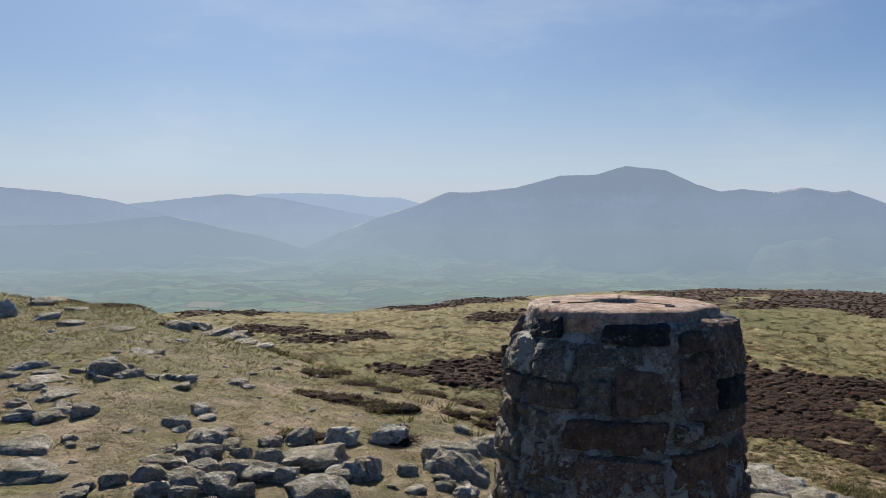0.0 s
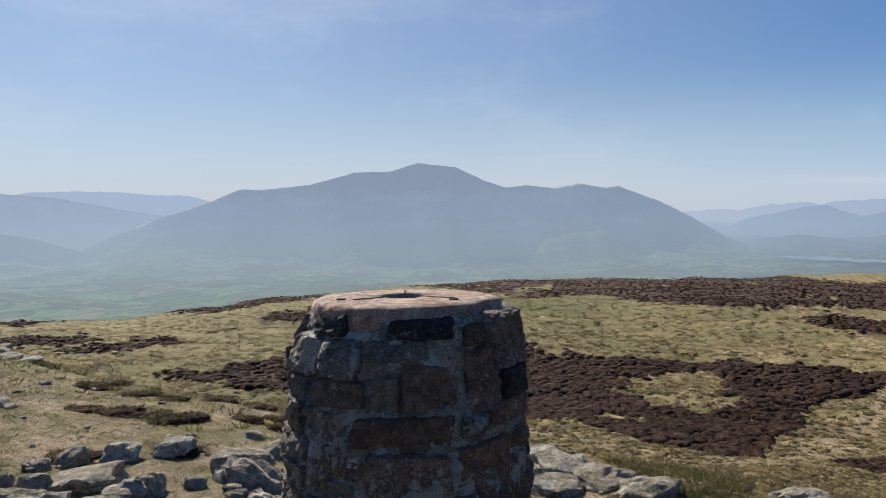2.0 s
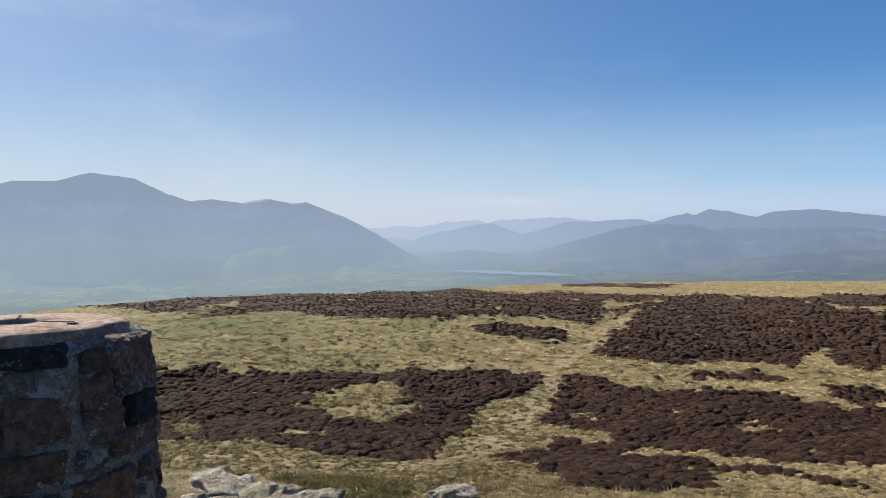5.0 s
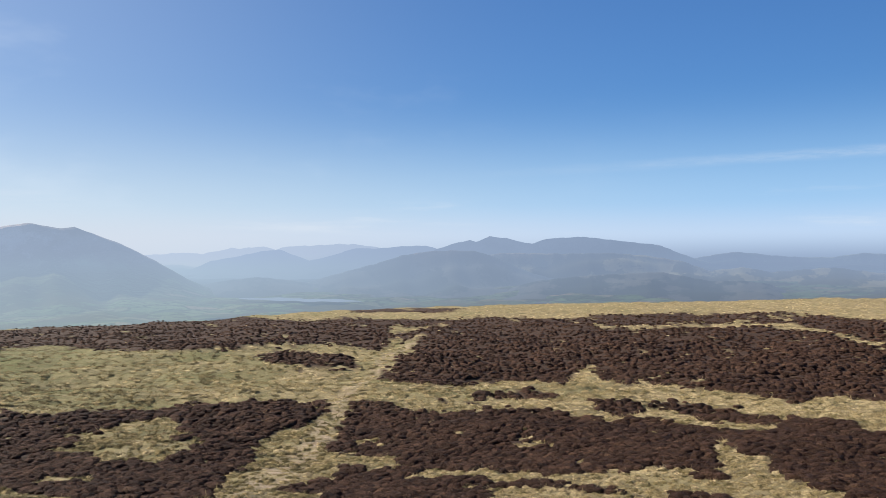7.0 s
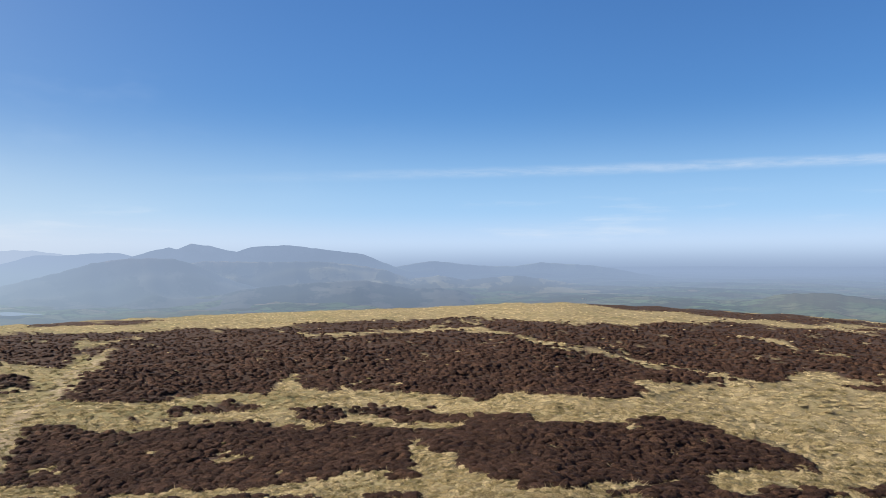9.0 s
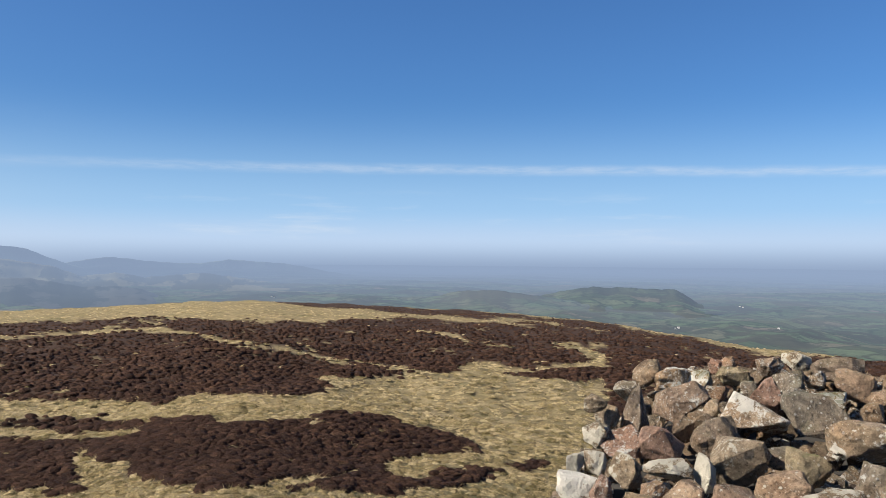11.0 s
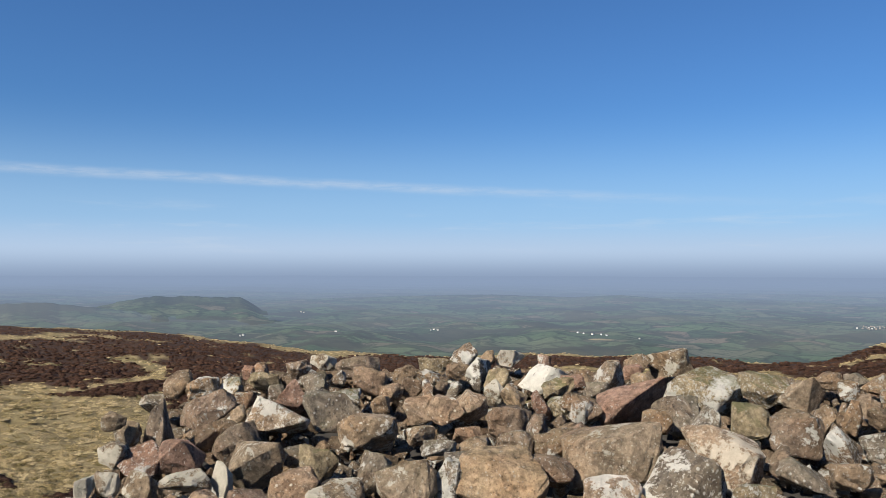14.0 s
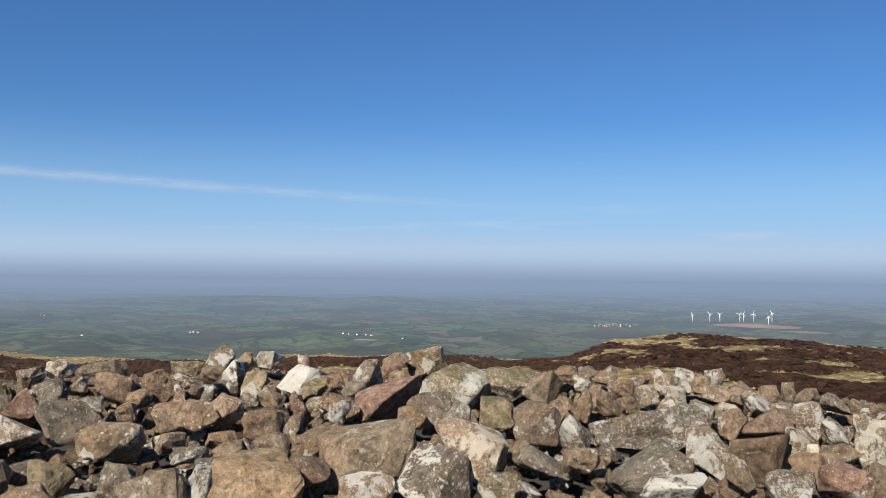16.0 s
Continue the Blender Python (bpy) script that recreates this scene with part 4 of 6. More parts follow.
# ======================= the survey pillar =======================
PILLAR = aim(13.35) * 2.53
FACING = 180.0 + 13.1           # azimuth of the side that faces the path
P_Z = (-0.3, 0.0, 0.5, 0.84, 1.05, 1.2, 1.28, 1.33)
P_R = (0.43, 0.42, 0.39, 0.364, 0.345, 0.324, 0.292, 0.268)
FACE_A = (
    (-61, -32, 1.267, 1.326, 'd'),
    (-9, 27, 1.260, 1.318, 'd'),
    (30, 45, 1.240, 1.295, 'b'),
    (45, 80, 1.233, 1.326, 'b'),
    (-80, -47, 1.143, 1.271, 'g'),
    (-46, -22, 1.155, 1.265, 'g'),
    (-21, 13, 1.203, 1.260, 'g'),
    (29, 44, 1.143, 1.236, 'b'),
    (45, 80, 1.164, 1.247, 'b'),
    (-80, -50, 1.081, 1.154, 'g'),
    (-48, -18, 1.070, 1.159, 'b'),
    (-18, -3, 1.066, 1.171, 'g'),
    (-2, 26, 1.076, 1.204, 'b'),
    (28, 50, 1.058, 1.157, 'b'),
    (50, 80, 1.081, 1.164, 'd'),
)
FACE_B = (
    (-79, -53, 0.985, 1.076, 'g'),
    (-51, -27, 0.985, 1.071, 'g'),
    (-26, 25, 0.969, 1.064, 'b'),
    (26, 40, 0.991, 1.053, 'b'),
    (41, 76, 1.004, 1.076, 'b'),
    (-80, -49, 0.911, 0.992, 'g'),
    (-47, -17, 0.880, 0.978, 'b'),
    (-16, 20, 0.839, 0.969, 'b'),
    (22, 55, 0.868, 0.983, 'b'),
    (59, 80, 0.915, 0.983, 'b'),
    (-80, -50, 0.814, 0.909, 'g'),
    (-49, -21, 0.806, 0.892, 'g'),
    (-19, 18, 0.760, 0.833, 'b'),
    (29, 80, 0.806, 0.911, 'b'),
)
P_MATS = {"b": M_BRICK, "d": M_DARK, "g": M_SLATE}


P_R_RIGHT = (0.42, 0.41, 0.375, 0.352, 0.348, 0.344, 0.335, 0.322)


def p_radius(z, phi=0.0):
    """Battered on the left, nearly plumb on the right."""
    k = max(0.0, math.sin(radians(min(max(phi, 0.0), 180.0))))
    return float(np.interp(z, P_Z, P_R)) * (1 - k) + float(np.interp(z, P_Z, P_R_RIGHT)) * k


def on_pillar(phi, z, out=0.0):
    """A point of the pillar's face, phi degrees round from the front towards the right."""
    a = radians(FACING - phi)
    r = p_radius(z, (phi + 180.0) % 360.0 - 180.0) + out
    return Vector((math.sin(a) * r, math.cos(a) * r, z))


def block_bm(phi0, phi1, z0, z1, proud, seed):
    """A roughly squared stone laid in the curve of the pillar."""
    rnd = random.Random(seed)
    bm = bmesh.new()
    nu, nv = 17, 12
    skew = [rnd.uniform(-1, 1) for _ in range(8)]
    width, tall = radians(phi1 - phi0) * p_radius(z0), z1 - z0
    rows = []
    for j in range(nv):
        v = j / (nv - 1)
        row = []
        for i in range(nu):
            u = i / (nu - 1)
            pu = u + 0.06 * (skew[0] * (1 - v) + skew[1] * v) * (1 - 2 * u) + 0.05 * skew[6] * math.sin(3 * v + skew[2])
            pv = v + 0.08 * (skew[2] * (1 - u) + skew[3] * u) * (1 - 2 * v) + 0.07 * skew[7] * math.sin(3 * u + skew[4])
            # knocked-off corners and a ragged outline
            cu, cv = 2 * u - 1, 2 * v - 1
            nip = 1 - 0.06 * (abs(cu) * abs(cv)) ** 3 * (1 + 0.8 * skew[(cu > 0) * 2 + (cv > 0)])
            rag = Vector((phi0 * 0.3 + 6 * u, z0 * 30 + 5 * v, seed * 1.7))
            pu = 0.5 + (pu - 0.5) * nip + 0.02 * noise.noise(rag)
            pv = 0.5 + (pv - 0.5) * nip + 0.035 * noise.noise(rag + Vector((9, 3, 0)))
            du, dv = min(u, 1 - u) * width, min(v, 1 - v) * tall
            edge = min(du, dv)
            back = -0.032 if edge == 0 else 0.0
            rounding = -0.009 * max(0.0, 1 - edge / 0.014)
            tilt = 0.009 * (skew[4] * (u - 0.5) + skew[5] * (v - 0.5)) * 2
            p = on_pillar(phi0 + (phi1 - phi0) * pu, z0 + (z1 - z0) * pv)
            rough = 0.016 * noise.noise(p * 17 + Vector((seed, 0, 0))) + 0.008 * noise.noise(p * 45) + 0.005 * noise.noise(p * 110)
            p = on_pillar(phi0 + (phi1 - phi0) * pu, z0 + (z1 - z0) * pv, proud + back + rounding + tilt + rough)
            row.append(bm.verts.new(p))
        rows.append(row)
    for j in range(nv - 1):
        for i in range(nu - 1):
            bm.faces.new((rows[j][i], rows[j][i + 1], rows[j + 1][i + 1], rows[j + 1][i]))
    bmesh.ops.recalc_face_normals(bm, faces=bm.faces)
    return bm


def build_pillar():
    base = thing("survey_pillar", (PILLAR.x, PILLAR.y, 0.0), "stone survey pillar of brown blocks with pale lichened mortar", "pillar")
    # the mortared heart
    bm = bmesh.new()
    prev = None
    zs = np.linspace(-0.3, 1.318, 150)
    for z in zs:
        ring = []
        for k in range(200):
            phi = k * 360 / 200
            p = on_pillar(phi, float(z))
            ring.append(bm.verts.new(on_pillar(phi, float(z), 0.001 + 0.012 * noise.noise(p * 11) + 0.016 * noise.noise(p * 33) + 0.008 * noise.noise(p * 80))))
        if prev:
            for k in range(200):
                bm.faces.new((prev[k], ring[k], ring[(k + 1) % 200], prev[(k + 1) % 200]))
        prev = ring
    bm.faces.new(prev)
    bmesh.ops.recalc_face_normals(bm, faces=bm.faces)
    part("mortar", bm, M_MORTAR, base, "rough grey lime mortar", True)
    # the cap: a poured slab with a ragged edge
    bm = bmesh.new()
    rings = []
    for r, z in ((0.27, 1.285), (0.284, 1.305), (0.288, 1.33), (0.283, 1.346), (0.25, 1.351), (0.12, 1.353), (0.075, 1.353), (0.068, 1.322)):
        ring = []
        for k in range(72):
            a = k * math.tau / 72
            rag = 1 + (0.09 * noise.noise(Vector((math.cos(a) * 2.6, math.sin(a) * 2.2, 3.0))) + 0.05 * noise.noise(Vector((math.cos(a) * 8, math.sin(a) * 8, z * 40)))) * (r > 0.2)
            drop = (0.035 * noise.noise(Vector((math.cos(a) * 4, math.sin(a) * 4, 9.0))) + 0.02 * noise.noise(Vector((math.cos(a) * 11, math.sin(a) * 11, 2.0))) - 0.01) * (z < 1.31)
            ring.append(bm.verts.new((math.cos(a) * r * rag, math.sin(a) * r * rag, z + drop + 0.002 * noise.noise(Vector((a * 6, r * 30, 0))))))
        if rings:
            for k in range(72):
                bm.faces.new((rings[-1][k], rings[-1][(k + 1) % 72], ring[(k + 1) % 72], ring[k]))
        rings.append(ring)
    bmesh.ops.recalc_face_normals(bm, faces=bm.faces)
    cap = part("cap", bm, M_CAP, base, "weathered pinkish concrete cap", True)
    # the fitting on top: a dished plate with a socket and three grooved arms
    bm = bmesh.new()
    bmesh.ops.create_cone(bm, cap_ends=True, segments=32, radius1=0.07, radius2=0.07, depth=0.006, matrix=Matrix.Translation((0, 0, 1.325)))
    plate = part("plate", bm, M_BRASS, cap, "dull metal plate with a socket")
    # a dark disc on the plate paints the shade inside the socket
    bm = bmesh.new()
    bmesh.ops.create_cone(bm, cap_ends=True, segments=24, radius1=0.032, radius2=0.028, depth=0.008, matrix=Matrix.Translation((0, 0, 1.331)))
    part("socket", bm, M_SHADE, cap, "dark disc painted as the shaded round socket")
    # dark bars level with the cap paint the shade in its grooves
    for k in range(3):
        a = radians(FACING + 60 + 120 * k)
        bm = bmesh.new()
        bmesh.ops.create_cube(bm, size=1.0, matrix=Matrix.LocRotScale((math.sin(a) * 0.125, math.cos(a) * 0.125, 1.352), Euler((0, 0, -a)), (0.009, 0.1, 0.006)))
        bmesh.ops.bevel(bm, geom=list(bm.edges), offset=0.002, segments=1, affect="EDGES")
        part("groove", bm, M_SHADE, cap, "dark bar painted as a shaded groove in the cap")
    # dark discs paint the shade of the bolt holes
    for az, r in ((50, 0.19), (-70, 0.2)):
        a = radians(FACING - az)
        bm = bmesh.new()
        bmesh.ops.create_cone(bm, cap_ends=True, segments=14, radius1=0.016, radius2=0.013, depth=0.006, matrix=Matrix.Translation((math.sin(a) * r, math.cos(a) * r, 1.3525)))
        part("bolt_hole", bm, M_SHADE, cap)
    # the blocks that face the path, then the courses round the back and down to the ground
    rnd = random.Random(5)
    for k, (a0, a1, z0, z1, kind) in enumerate(FACE_A + FACE_B):
        proud = 0.011 + rnd.uniform(0, 0.014) + (0.014 if kind == "d" and a0 > 40 else 0.0)
        part("stone", block_bm(a0 - 0.7, a1 + 0.7, z0 - 0.003, z1 + 0.003, proud, 10 + k), P_MATS[kind], base)
    z = 1.325
    seed = 100
    while z > -0.2:
        h = rnd.uniform(0.09, 0.15)
        lo, hi = (84, 278) if z > 0.86 else (0, 360)
        a = lo + rnd.uniform(0, 12) * (lo == 0)
        while a < hi - 8:
            wide = min(rnd.uniform(20, 46), hi - a)
            seed += 1
            part("stone", block_bm(a + 0.6, a + wide - 0.6, z - h + 0.003, z - 0.003, 0.014 + rnd.uniform(0, 0.014), seed),
                 rnd.choice((M_BRICK, M_BRICK, M_SLATE)), base)
            a += wide
        z -= h
    return base


build_pillar()


# ======================= rocks in the turf =======================
# azimuth, distance, width, height
ROCKS = []
ROCKS += [
    (-26.9, 8.4, 0.23, 0.09), (-25.9, 8.43, 0.16, 0.1), (-27.6, 8.12, 0.15, 0.08), (-25.6, 7.98, 0.22, 0.07), (-25.5, 7.67, 0.26, 0.05),
    (-26.3, 7.4, 0.21, 0.07), (-24.7, 7.13, 0.28, 0.06), (-25.7, 6.99, 0.23, 0.05), (-27.3, 6.88, 0.15, 0.09), (-27.1, 6.56, 0.21, 0.11),
    (-25.4, 6.42, 0.25, 0.1), (-23.4, 6.42, 0.19, 0.13), (-24.7, 6.51, 0.18, 0.08), (-23.7, 8.02, 0.14, 0.06), (-22, 7.77, 0.42, 0.2),
    (-22.3, 8.19, 0.29, 0.13), (-20.6, 7.53, 0.23, 0.1), (-19.2, 7.51, 0.14, 0.06), (-18.1, 7.65, 0.14, 0.08), (-17, 7.61, 0.19, 0.1),
]
ROCKS += [
    (-17.4, 7.24, 0.18, 0.06), (-13.6, 7.56, 0.2, 0.07), (-12.9, 7.42, 0.12, 0.05), (-19.8, 8.85, 0.22, 0.05), (-18.8, 9.02, 0.17, 0.05),
    (-17.3, 10.21, 0.19, 0.05), (-15.9, 6.51, 0.19, 0.12), (-15.7, 6.36, 0.14, 0.04), (-17.7, 6.13, 0.19, 0.1), (-15.7, 5.71, 0.26, 0.17),
    (-26.7, 5.74, 0.34, 0.11), (-27.1, 5.16, 0.36, 0.16), (-22.9, 5.61, 0.08, 0.03), (-24.1, 5.34, 0.06, 0.03), (-25.3, 5.06, 0.14, 0.07),
    (-23.5, 4.8, 0.11, 0.06), (-21.7, 4.83, 0.14, 0.1), (-24.1, 4.69, 0.16, 0.05), (-19.6, 4.84, 0.18, 0.13), (-19.3, 4.57, 0.17, 0.12),
]
ROCKS += [
    (-18.5, 5.14, 0.25, 0.09), (-16.5, 5.34, 0.3, 0.14), (-17.1, 4.72, 0.22, 0.19), (-15.9, 5, 0.19, 0.14), (-15, 4.74, 0.19, 0.16),
    (-13.7, 4.99, 0.24, 0.15), (-13.3, 5.43, 0.13, 0.11), (-9.6, 5.82, 0.23, 0.16), (-11.4, 5.71, 0.16, 0.1), (-6.4, 5.84, 0.24, 0.18),
    (-3, 5.86, 0.26, 0.19), (-3.1, 6.06, 0.17, 0.13), (-8.8, 5.24, 0.44, 0.15), (-11.4, 5.29, 0.19, 0.13), (-10.6, 4.92, 0.22, 0.12),
    (-12.5, 4.95, 0.29, 0.15), (-5.6, 4.94, 0.2, 0.17), (-4.4, 5, 0.16, 0.2), (-8.2, 4.65, 0.34, 0.16), (-6.6, 4.93, 0.17, 0.12),
]
ROCKS += [
    (-1.8, 5.11, 0.13, 0.1), (-1.2, 4.79, 0.13, 0.05), (0.2, 5.23, 0.13, 0.13), (2.1, 5.16, 0.37, 0.24), (3.3, 5.92, 0.29, 0.13),
    (1.1, 4.89, 0.14, 0.09), (2.5, 4.83, 0.14, 0.1), (-13.7, 4.67, 0.19, 0.1), (-17.4, 4.61, 0.17, 0.09), (22.2, 6.68, 0.28, 0.12),
    (23.6, 6.17, 0.47, 0.16), (26.6, 5.62, 0.4, 0.24), (29.6, 5.44, 0.41, 0.22), (21.6, 5.74, 0.2, 0.13), (39.2, 5.79, 0.35, 0.16),
    (23.3, 5.46, 0.33, 0.15), (1.3, 5.44, 0.38, 0.21),
]
LEDGES = []
LEDGES += [
    (-17.5, 11.21, 0.35, 0.16), (-16.4, 11.79, 0.41, 0.16), (-15.1, 11.38, 0.47, 0.13), (-14, 11.05, 0.46, 0.11), (-12.8, 10.83, 0.33, 0.1),
    (-11.9, 10.6, 0.31, 0.09), (-25.7, 14.28, 0.39, 0.18), (-24.9, 15.22, 0.36, 0.1), (-25.4, 12.54, 0.38, 0.14), (-23.9, 11.42, 0.36, 0.1),
    (-21, 10.42, 0.28, 0.07), (-27.8, 13.06, 0.28, 0.39), (-23.6, 13.37, 0.34, 0.07),
]
HUMMOCKS = []
HUMMOCKS += [
    (-8.2, 8.84, 0.3, 0.09), (-6.6, 7.14, 0.3, 0.15), (-4.2, 6.98, 0.29, 0.2), (-2.6, 6.91, 0.2, 0.12), (1.4, 7.05, 0.11, 0.1),
    (3.5, 7.29, 0.16, 0.13), (3.7, 6.89, 0.15, 0.07), (-5, 8.24, 0.28, 0.12), (-3.6, 7.95, 0.18, 0.08), (-15.5, 5.79, 0.26, 0.12),
    (-9.4, 5.91, 0.24, 0.12), (-3, 5.94, 0.24, 0.13), (-7, 9.05, 0.25, 0.08), (-0.2, 8.12, 0.23, 0.07), (2.2, 7.92, 0.22, 0.07),
    (-8.6, 7.47, 0.23, 0.13), (-18, 11.34, 0.28, 0.14), (-16.6, 11.83, 0.3, 0.1), (-24.2, 15.2, 0.35, 0.08), (-20.8, 13.61, 0.58, 0.12),
]
HUMMOCKS += [
    (-11.3, 10.52, 0.28, 0.09), (5.1, 7.77, 0.16, 0.08),
]


def build_rocks():
    meshes = stone_meshes("rock", M_ROCK, 16, 400, points=20, bevel=0.07, split=3, rough=0.085, square=0.2)
    rnd = random.Random(8)
    for k, (az, d, wide, tall) in enumerate(ROCKS + LEDGES):
        p = aim(az) * (d + 0.22 * wide)
        z = float(ground_z(p.x, p.y))
        flat = tall < 0.42 * wide
        ob = new("rock", meshes[(k * 7) % len(meshes)])
        deep = wide * rnd.uniform(0.7, 1.1)
        ob.matrix_world = (Matrix.Translation((p.x, p.y, z + tall * 0.06)) @ pose(0, 0, 0, rnd.uniform(-4, 10), rnd.uniform(-9, 9), -az + rnd.choice((0, 180)) + rnd.uniform(-25, 25))
                           @ Matrix.Diagonal((wide * 1.15, deep * 1.1, tall * 1.15, 1)))
        tagged(ob, "flat grey slab of rock sunk in thin turf" if flat else "angular grey rock with pale lichen bedded in turf", "rock", "rocks in the turf")
    # smaller rocks crowding round the bigger ones
    for k in range(40):
        az, d, wide, tall = rnd.choice(ROCKS)
        p = aim(az + rnd.uniform(-2.5, 2.5)) * (d + rnd.uniform(-0.4, 0.5))
        if (p - PILLAR).length < 0.62 or d < 4.2:
            continue
        wide = min(0.16, wide * rnd.uniform(0.25, 0.5))
        tall = wide * rnd.uniform(0.3, 0.6)
        ob = new("rock", meshes[(k * 5) % len(meshes)])
        ob.matrix_world = (Matrix.Translation((p.x, p.y, float(ground_z(p.x, p.y)) + tall * 0.1)) @ pose(0, 0, 0, rnd.uniform(-15, 15), rnd.uniform(-15, 15), rnd.uniform(0, 360))
                           @ Matrix.Diagonal((wide * 1.2, wide, tall * 1.2, 1)))
        tagged(ob, "small angular grey rock among larger ones in turf", "rock", "rocks in the turf")
    # loose fist-sized stones strewn between them
    small = stone_meshes("stone", M_ROCK, 8, 450, points=11, bevel=0.05, square=0.4)
    for k in range(190):
        az, d = rnd.uniform(-30, 42), rnd.uniform(4.4, 11.5)
        if 3 < az < 24 and d < 4.2:
            continue
        p = aim(az) * d
        s = rnd.uniform(0.02, 0.065) * (1.5 if rnd.random() < 0.15 else 1)
        ob = new("stone", small[k % 8])
        ob.matrix_world = (Matrix.Translation((p.x, p.y, float(ground_z(p.x, p.y)) + s * 0.12)) @ pose(0, 0, 0, 0, 0, rnd.uniform(0, 360))
                           @ Matrix.Diagonal((s * rnd.uniform(1, 1.8), s, s * 0.6, 1)))
        tagged(ob, "small loose grey stone lying on turf", "stone", "loose stones on the turf")


build_rocks()


# ======================= the cairn =======================
HEART = (0.27, -0.45)           # the cairn lies in an arc round this spot
C_R = (2.2, 2.5, 2.8, 3.1, 3.5, 4.0, 4.5, 5.0, 5.5, 6.0, 7.0, 8.2)
C_Z = (0.0, 0.35, 0.56, 0.65, 0.71, 0.78, 0.83, 0.88, 0.93, 0.92, 0.45, -0.3)
# the stones that can be told apart: place, width, height, lean in degrees and kind
HEAP = []
HEAP += [
    (4.18, -1.52, 0.82, 0.15, 0.32, 15, 'c'), (4.47, -1.83, 0.86, 0.30, 0.19, -40, 'c'), (4.64, -1.60, 0.87, 0.14, 0.14, 0, 'l'),
    (4.98, -1.84, 0.93, 0.19, 0.15, 0, 'c'), (4.91, -1.95, 0.91, 0.20, 0.13, 0, 'c'), (4.24, -1.38, 0.83, 0.13, 0.12, 0, 'l'),
    (4.15, -1.30, 0.91, 0.11, 0.09, 0, 'l'), (3.92, -1.36, 0.78, 0.18, 0.14, 0, 'r'), (3.87, -1.52, 0.78, 0.22, 0.15, 0, 'r'),
    (4.01, -1.67, 0.81, 0.11, 0.12, 20, 'c'), (4.12, -1.81, 0.83, 0.13, 0.10, -20, 'c'), (3.87, -1.78, 0.79, 0.22, 0.19, -20, 'c'),
    (4.11, -2.08, 0.84, 0.30, 0.19, 15, 'p'), (3.63, -1.78, 0.76, 0.26, 0.22, -35, 'l'),
]
HEAP += [
    (4.14, -2.39, 0.85, 0.34, 0.20, 10, 'g'), (3.71, -2.36, 0.81, 0.29, 0.22, 10, 'p'), (3.50, -2.00, 0.75, 0.18, 0.17, 10, 'm'),
    (3.62, -1.94, 0.77, 0.11, 0.09, -10, 'g'), (3.30, -2.14, 0.74, 0.21, 0.16, -25, 'g'), (3.32, -1.82, 0.72, 0.22, 0.15, 0, 's'),
    (3.27, -1.60, 0.69, 0.18, 0.12, 10, 'c'), (3.33, -1.41, 0.69, 0.19, 0.14, 0, 's'), (3.41, -1.34, 0.70, 0.11, 0.09, 0, 'c'),
    (3.56, -1.44, 0.73, 0.21, 0.10, -5, 'l'), (3.60, -1.28, 0.73, 0.13, 0.14, 0, 'l'), (3.72, -1.11, 0.74, 0.09, 0.10, 0, 'l'),
    (3.70, -1.18, 0.74, 0.10, 0.11, 0, 'l'), (3.99, -1.27, 0.79, 0.13, 0.12, 0, 'l'),
]
HEAP += [
    (3.47, -1.05, 0.70, 0.17, 0.11, 0, 'p'), (3.42, -1.13, 0.70, 0.09, 0.12, 0, 'r'), (3.32, -1.25, 0.69, 0.13, 0.07, 0, 'c'),
    (3.54, -1.59, 0.73, 0.09, 0.15, 0, 'l'), (3.14, -1.90, 0.70, 0.22, 0.13, -10, 'l'), (3.10, -2.21, 0.71, 0.25, 0.20, -18, 'l'),
    (2.92, -2.56, 0.72, 0.38, 0.25, 0, 'c'), (3.05, -2.39, 0.72, 0.13, 0.19, 0, 'g'), (3.20, -2.54, 0.75, 0.14, 0.10, 10, 'g'),
    (3.37, -2.54, 0.78, 0.17, 0.08, 0, 'g'), (3.30, -2.71, 0.78, 0.17, 0.08, 0, 'c'), (3.22, -2.88, 0.79, 0.18, 0.11, 0, 'c'),
    (3.14, -3.01, 0.79, 0.14, 0.11, 0, 'c'), (3.17, -3.16, 0.81, 0.11, 0.10, -20, 'c'),
]
HEAP += [
    (3.33, -3.24, 0.83, 0.09, 0.09, 0, 'c'), (3.90, -2.81, 0.85, 0.22, 0.15, -10, 's'), (3.80, -2.88, 0.85, 0.20, 0.15, 15, 's'),
    (3.78, -3.03, 0.86, 0.17, 0.19, 40, 's'), (3.46, -3.03, 0.83, 0.22, 0.17, 10, 'c'), (3.43, -2.75, 0.80, 0.15, 0.10, -15, 's'),
    (3.56, -2.57, 0.80, 0.15, 0.10, 0, 'c'), (3.85, -3.39, 0.88, 0.16, 0.12, 0, 'c'), (3.96, -3.33, 0.89, 0.13, 0.13, -20, 'l'),
    (3.59, -3.36, 0.86, 0.08, 0.18, -25, 'r'), (3.29, -3.07, 0.82, 0.11, 0.14, 0, 'c'), (3.55, -3.46, 0.86, 0.16, 0.12, 15, 'm'),
    (3.40, -3.48, 0.85, 0.13, 0.13, 10, 'c'), (4.05, -3.78, 0.93, 0.31, 0.16, -10, 'L'),
]
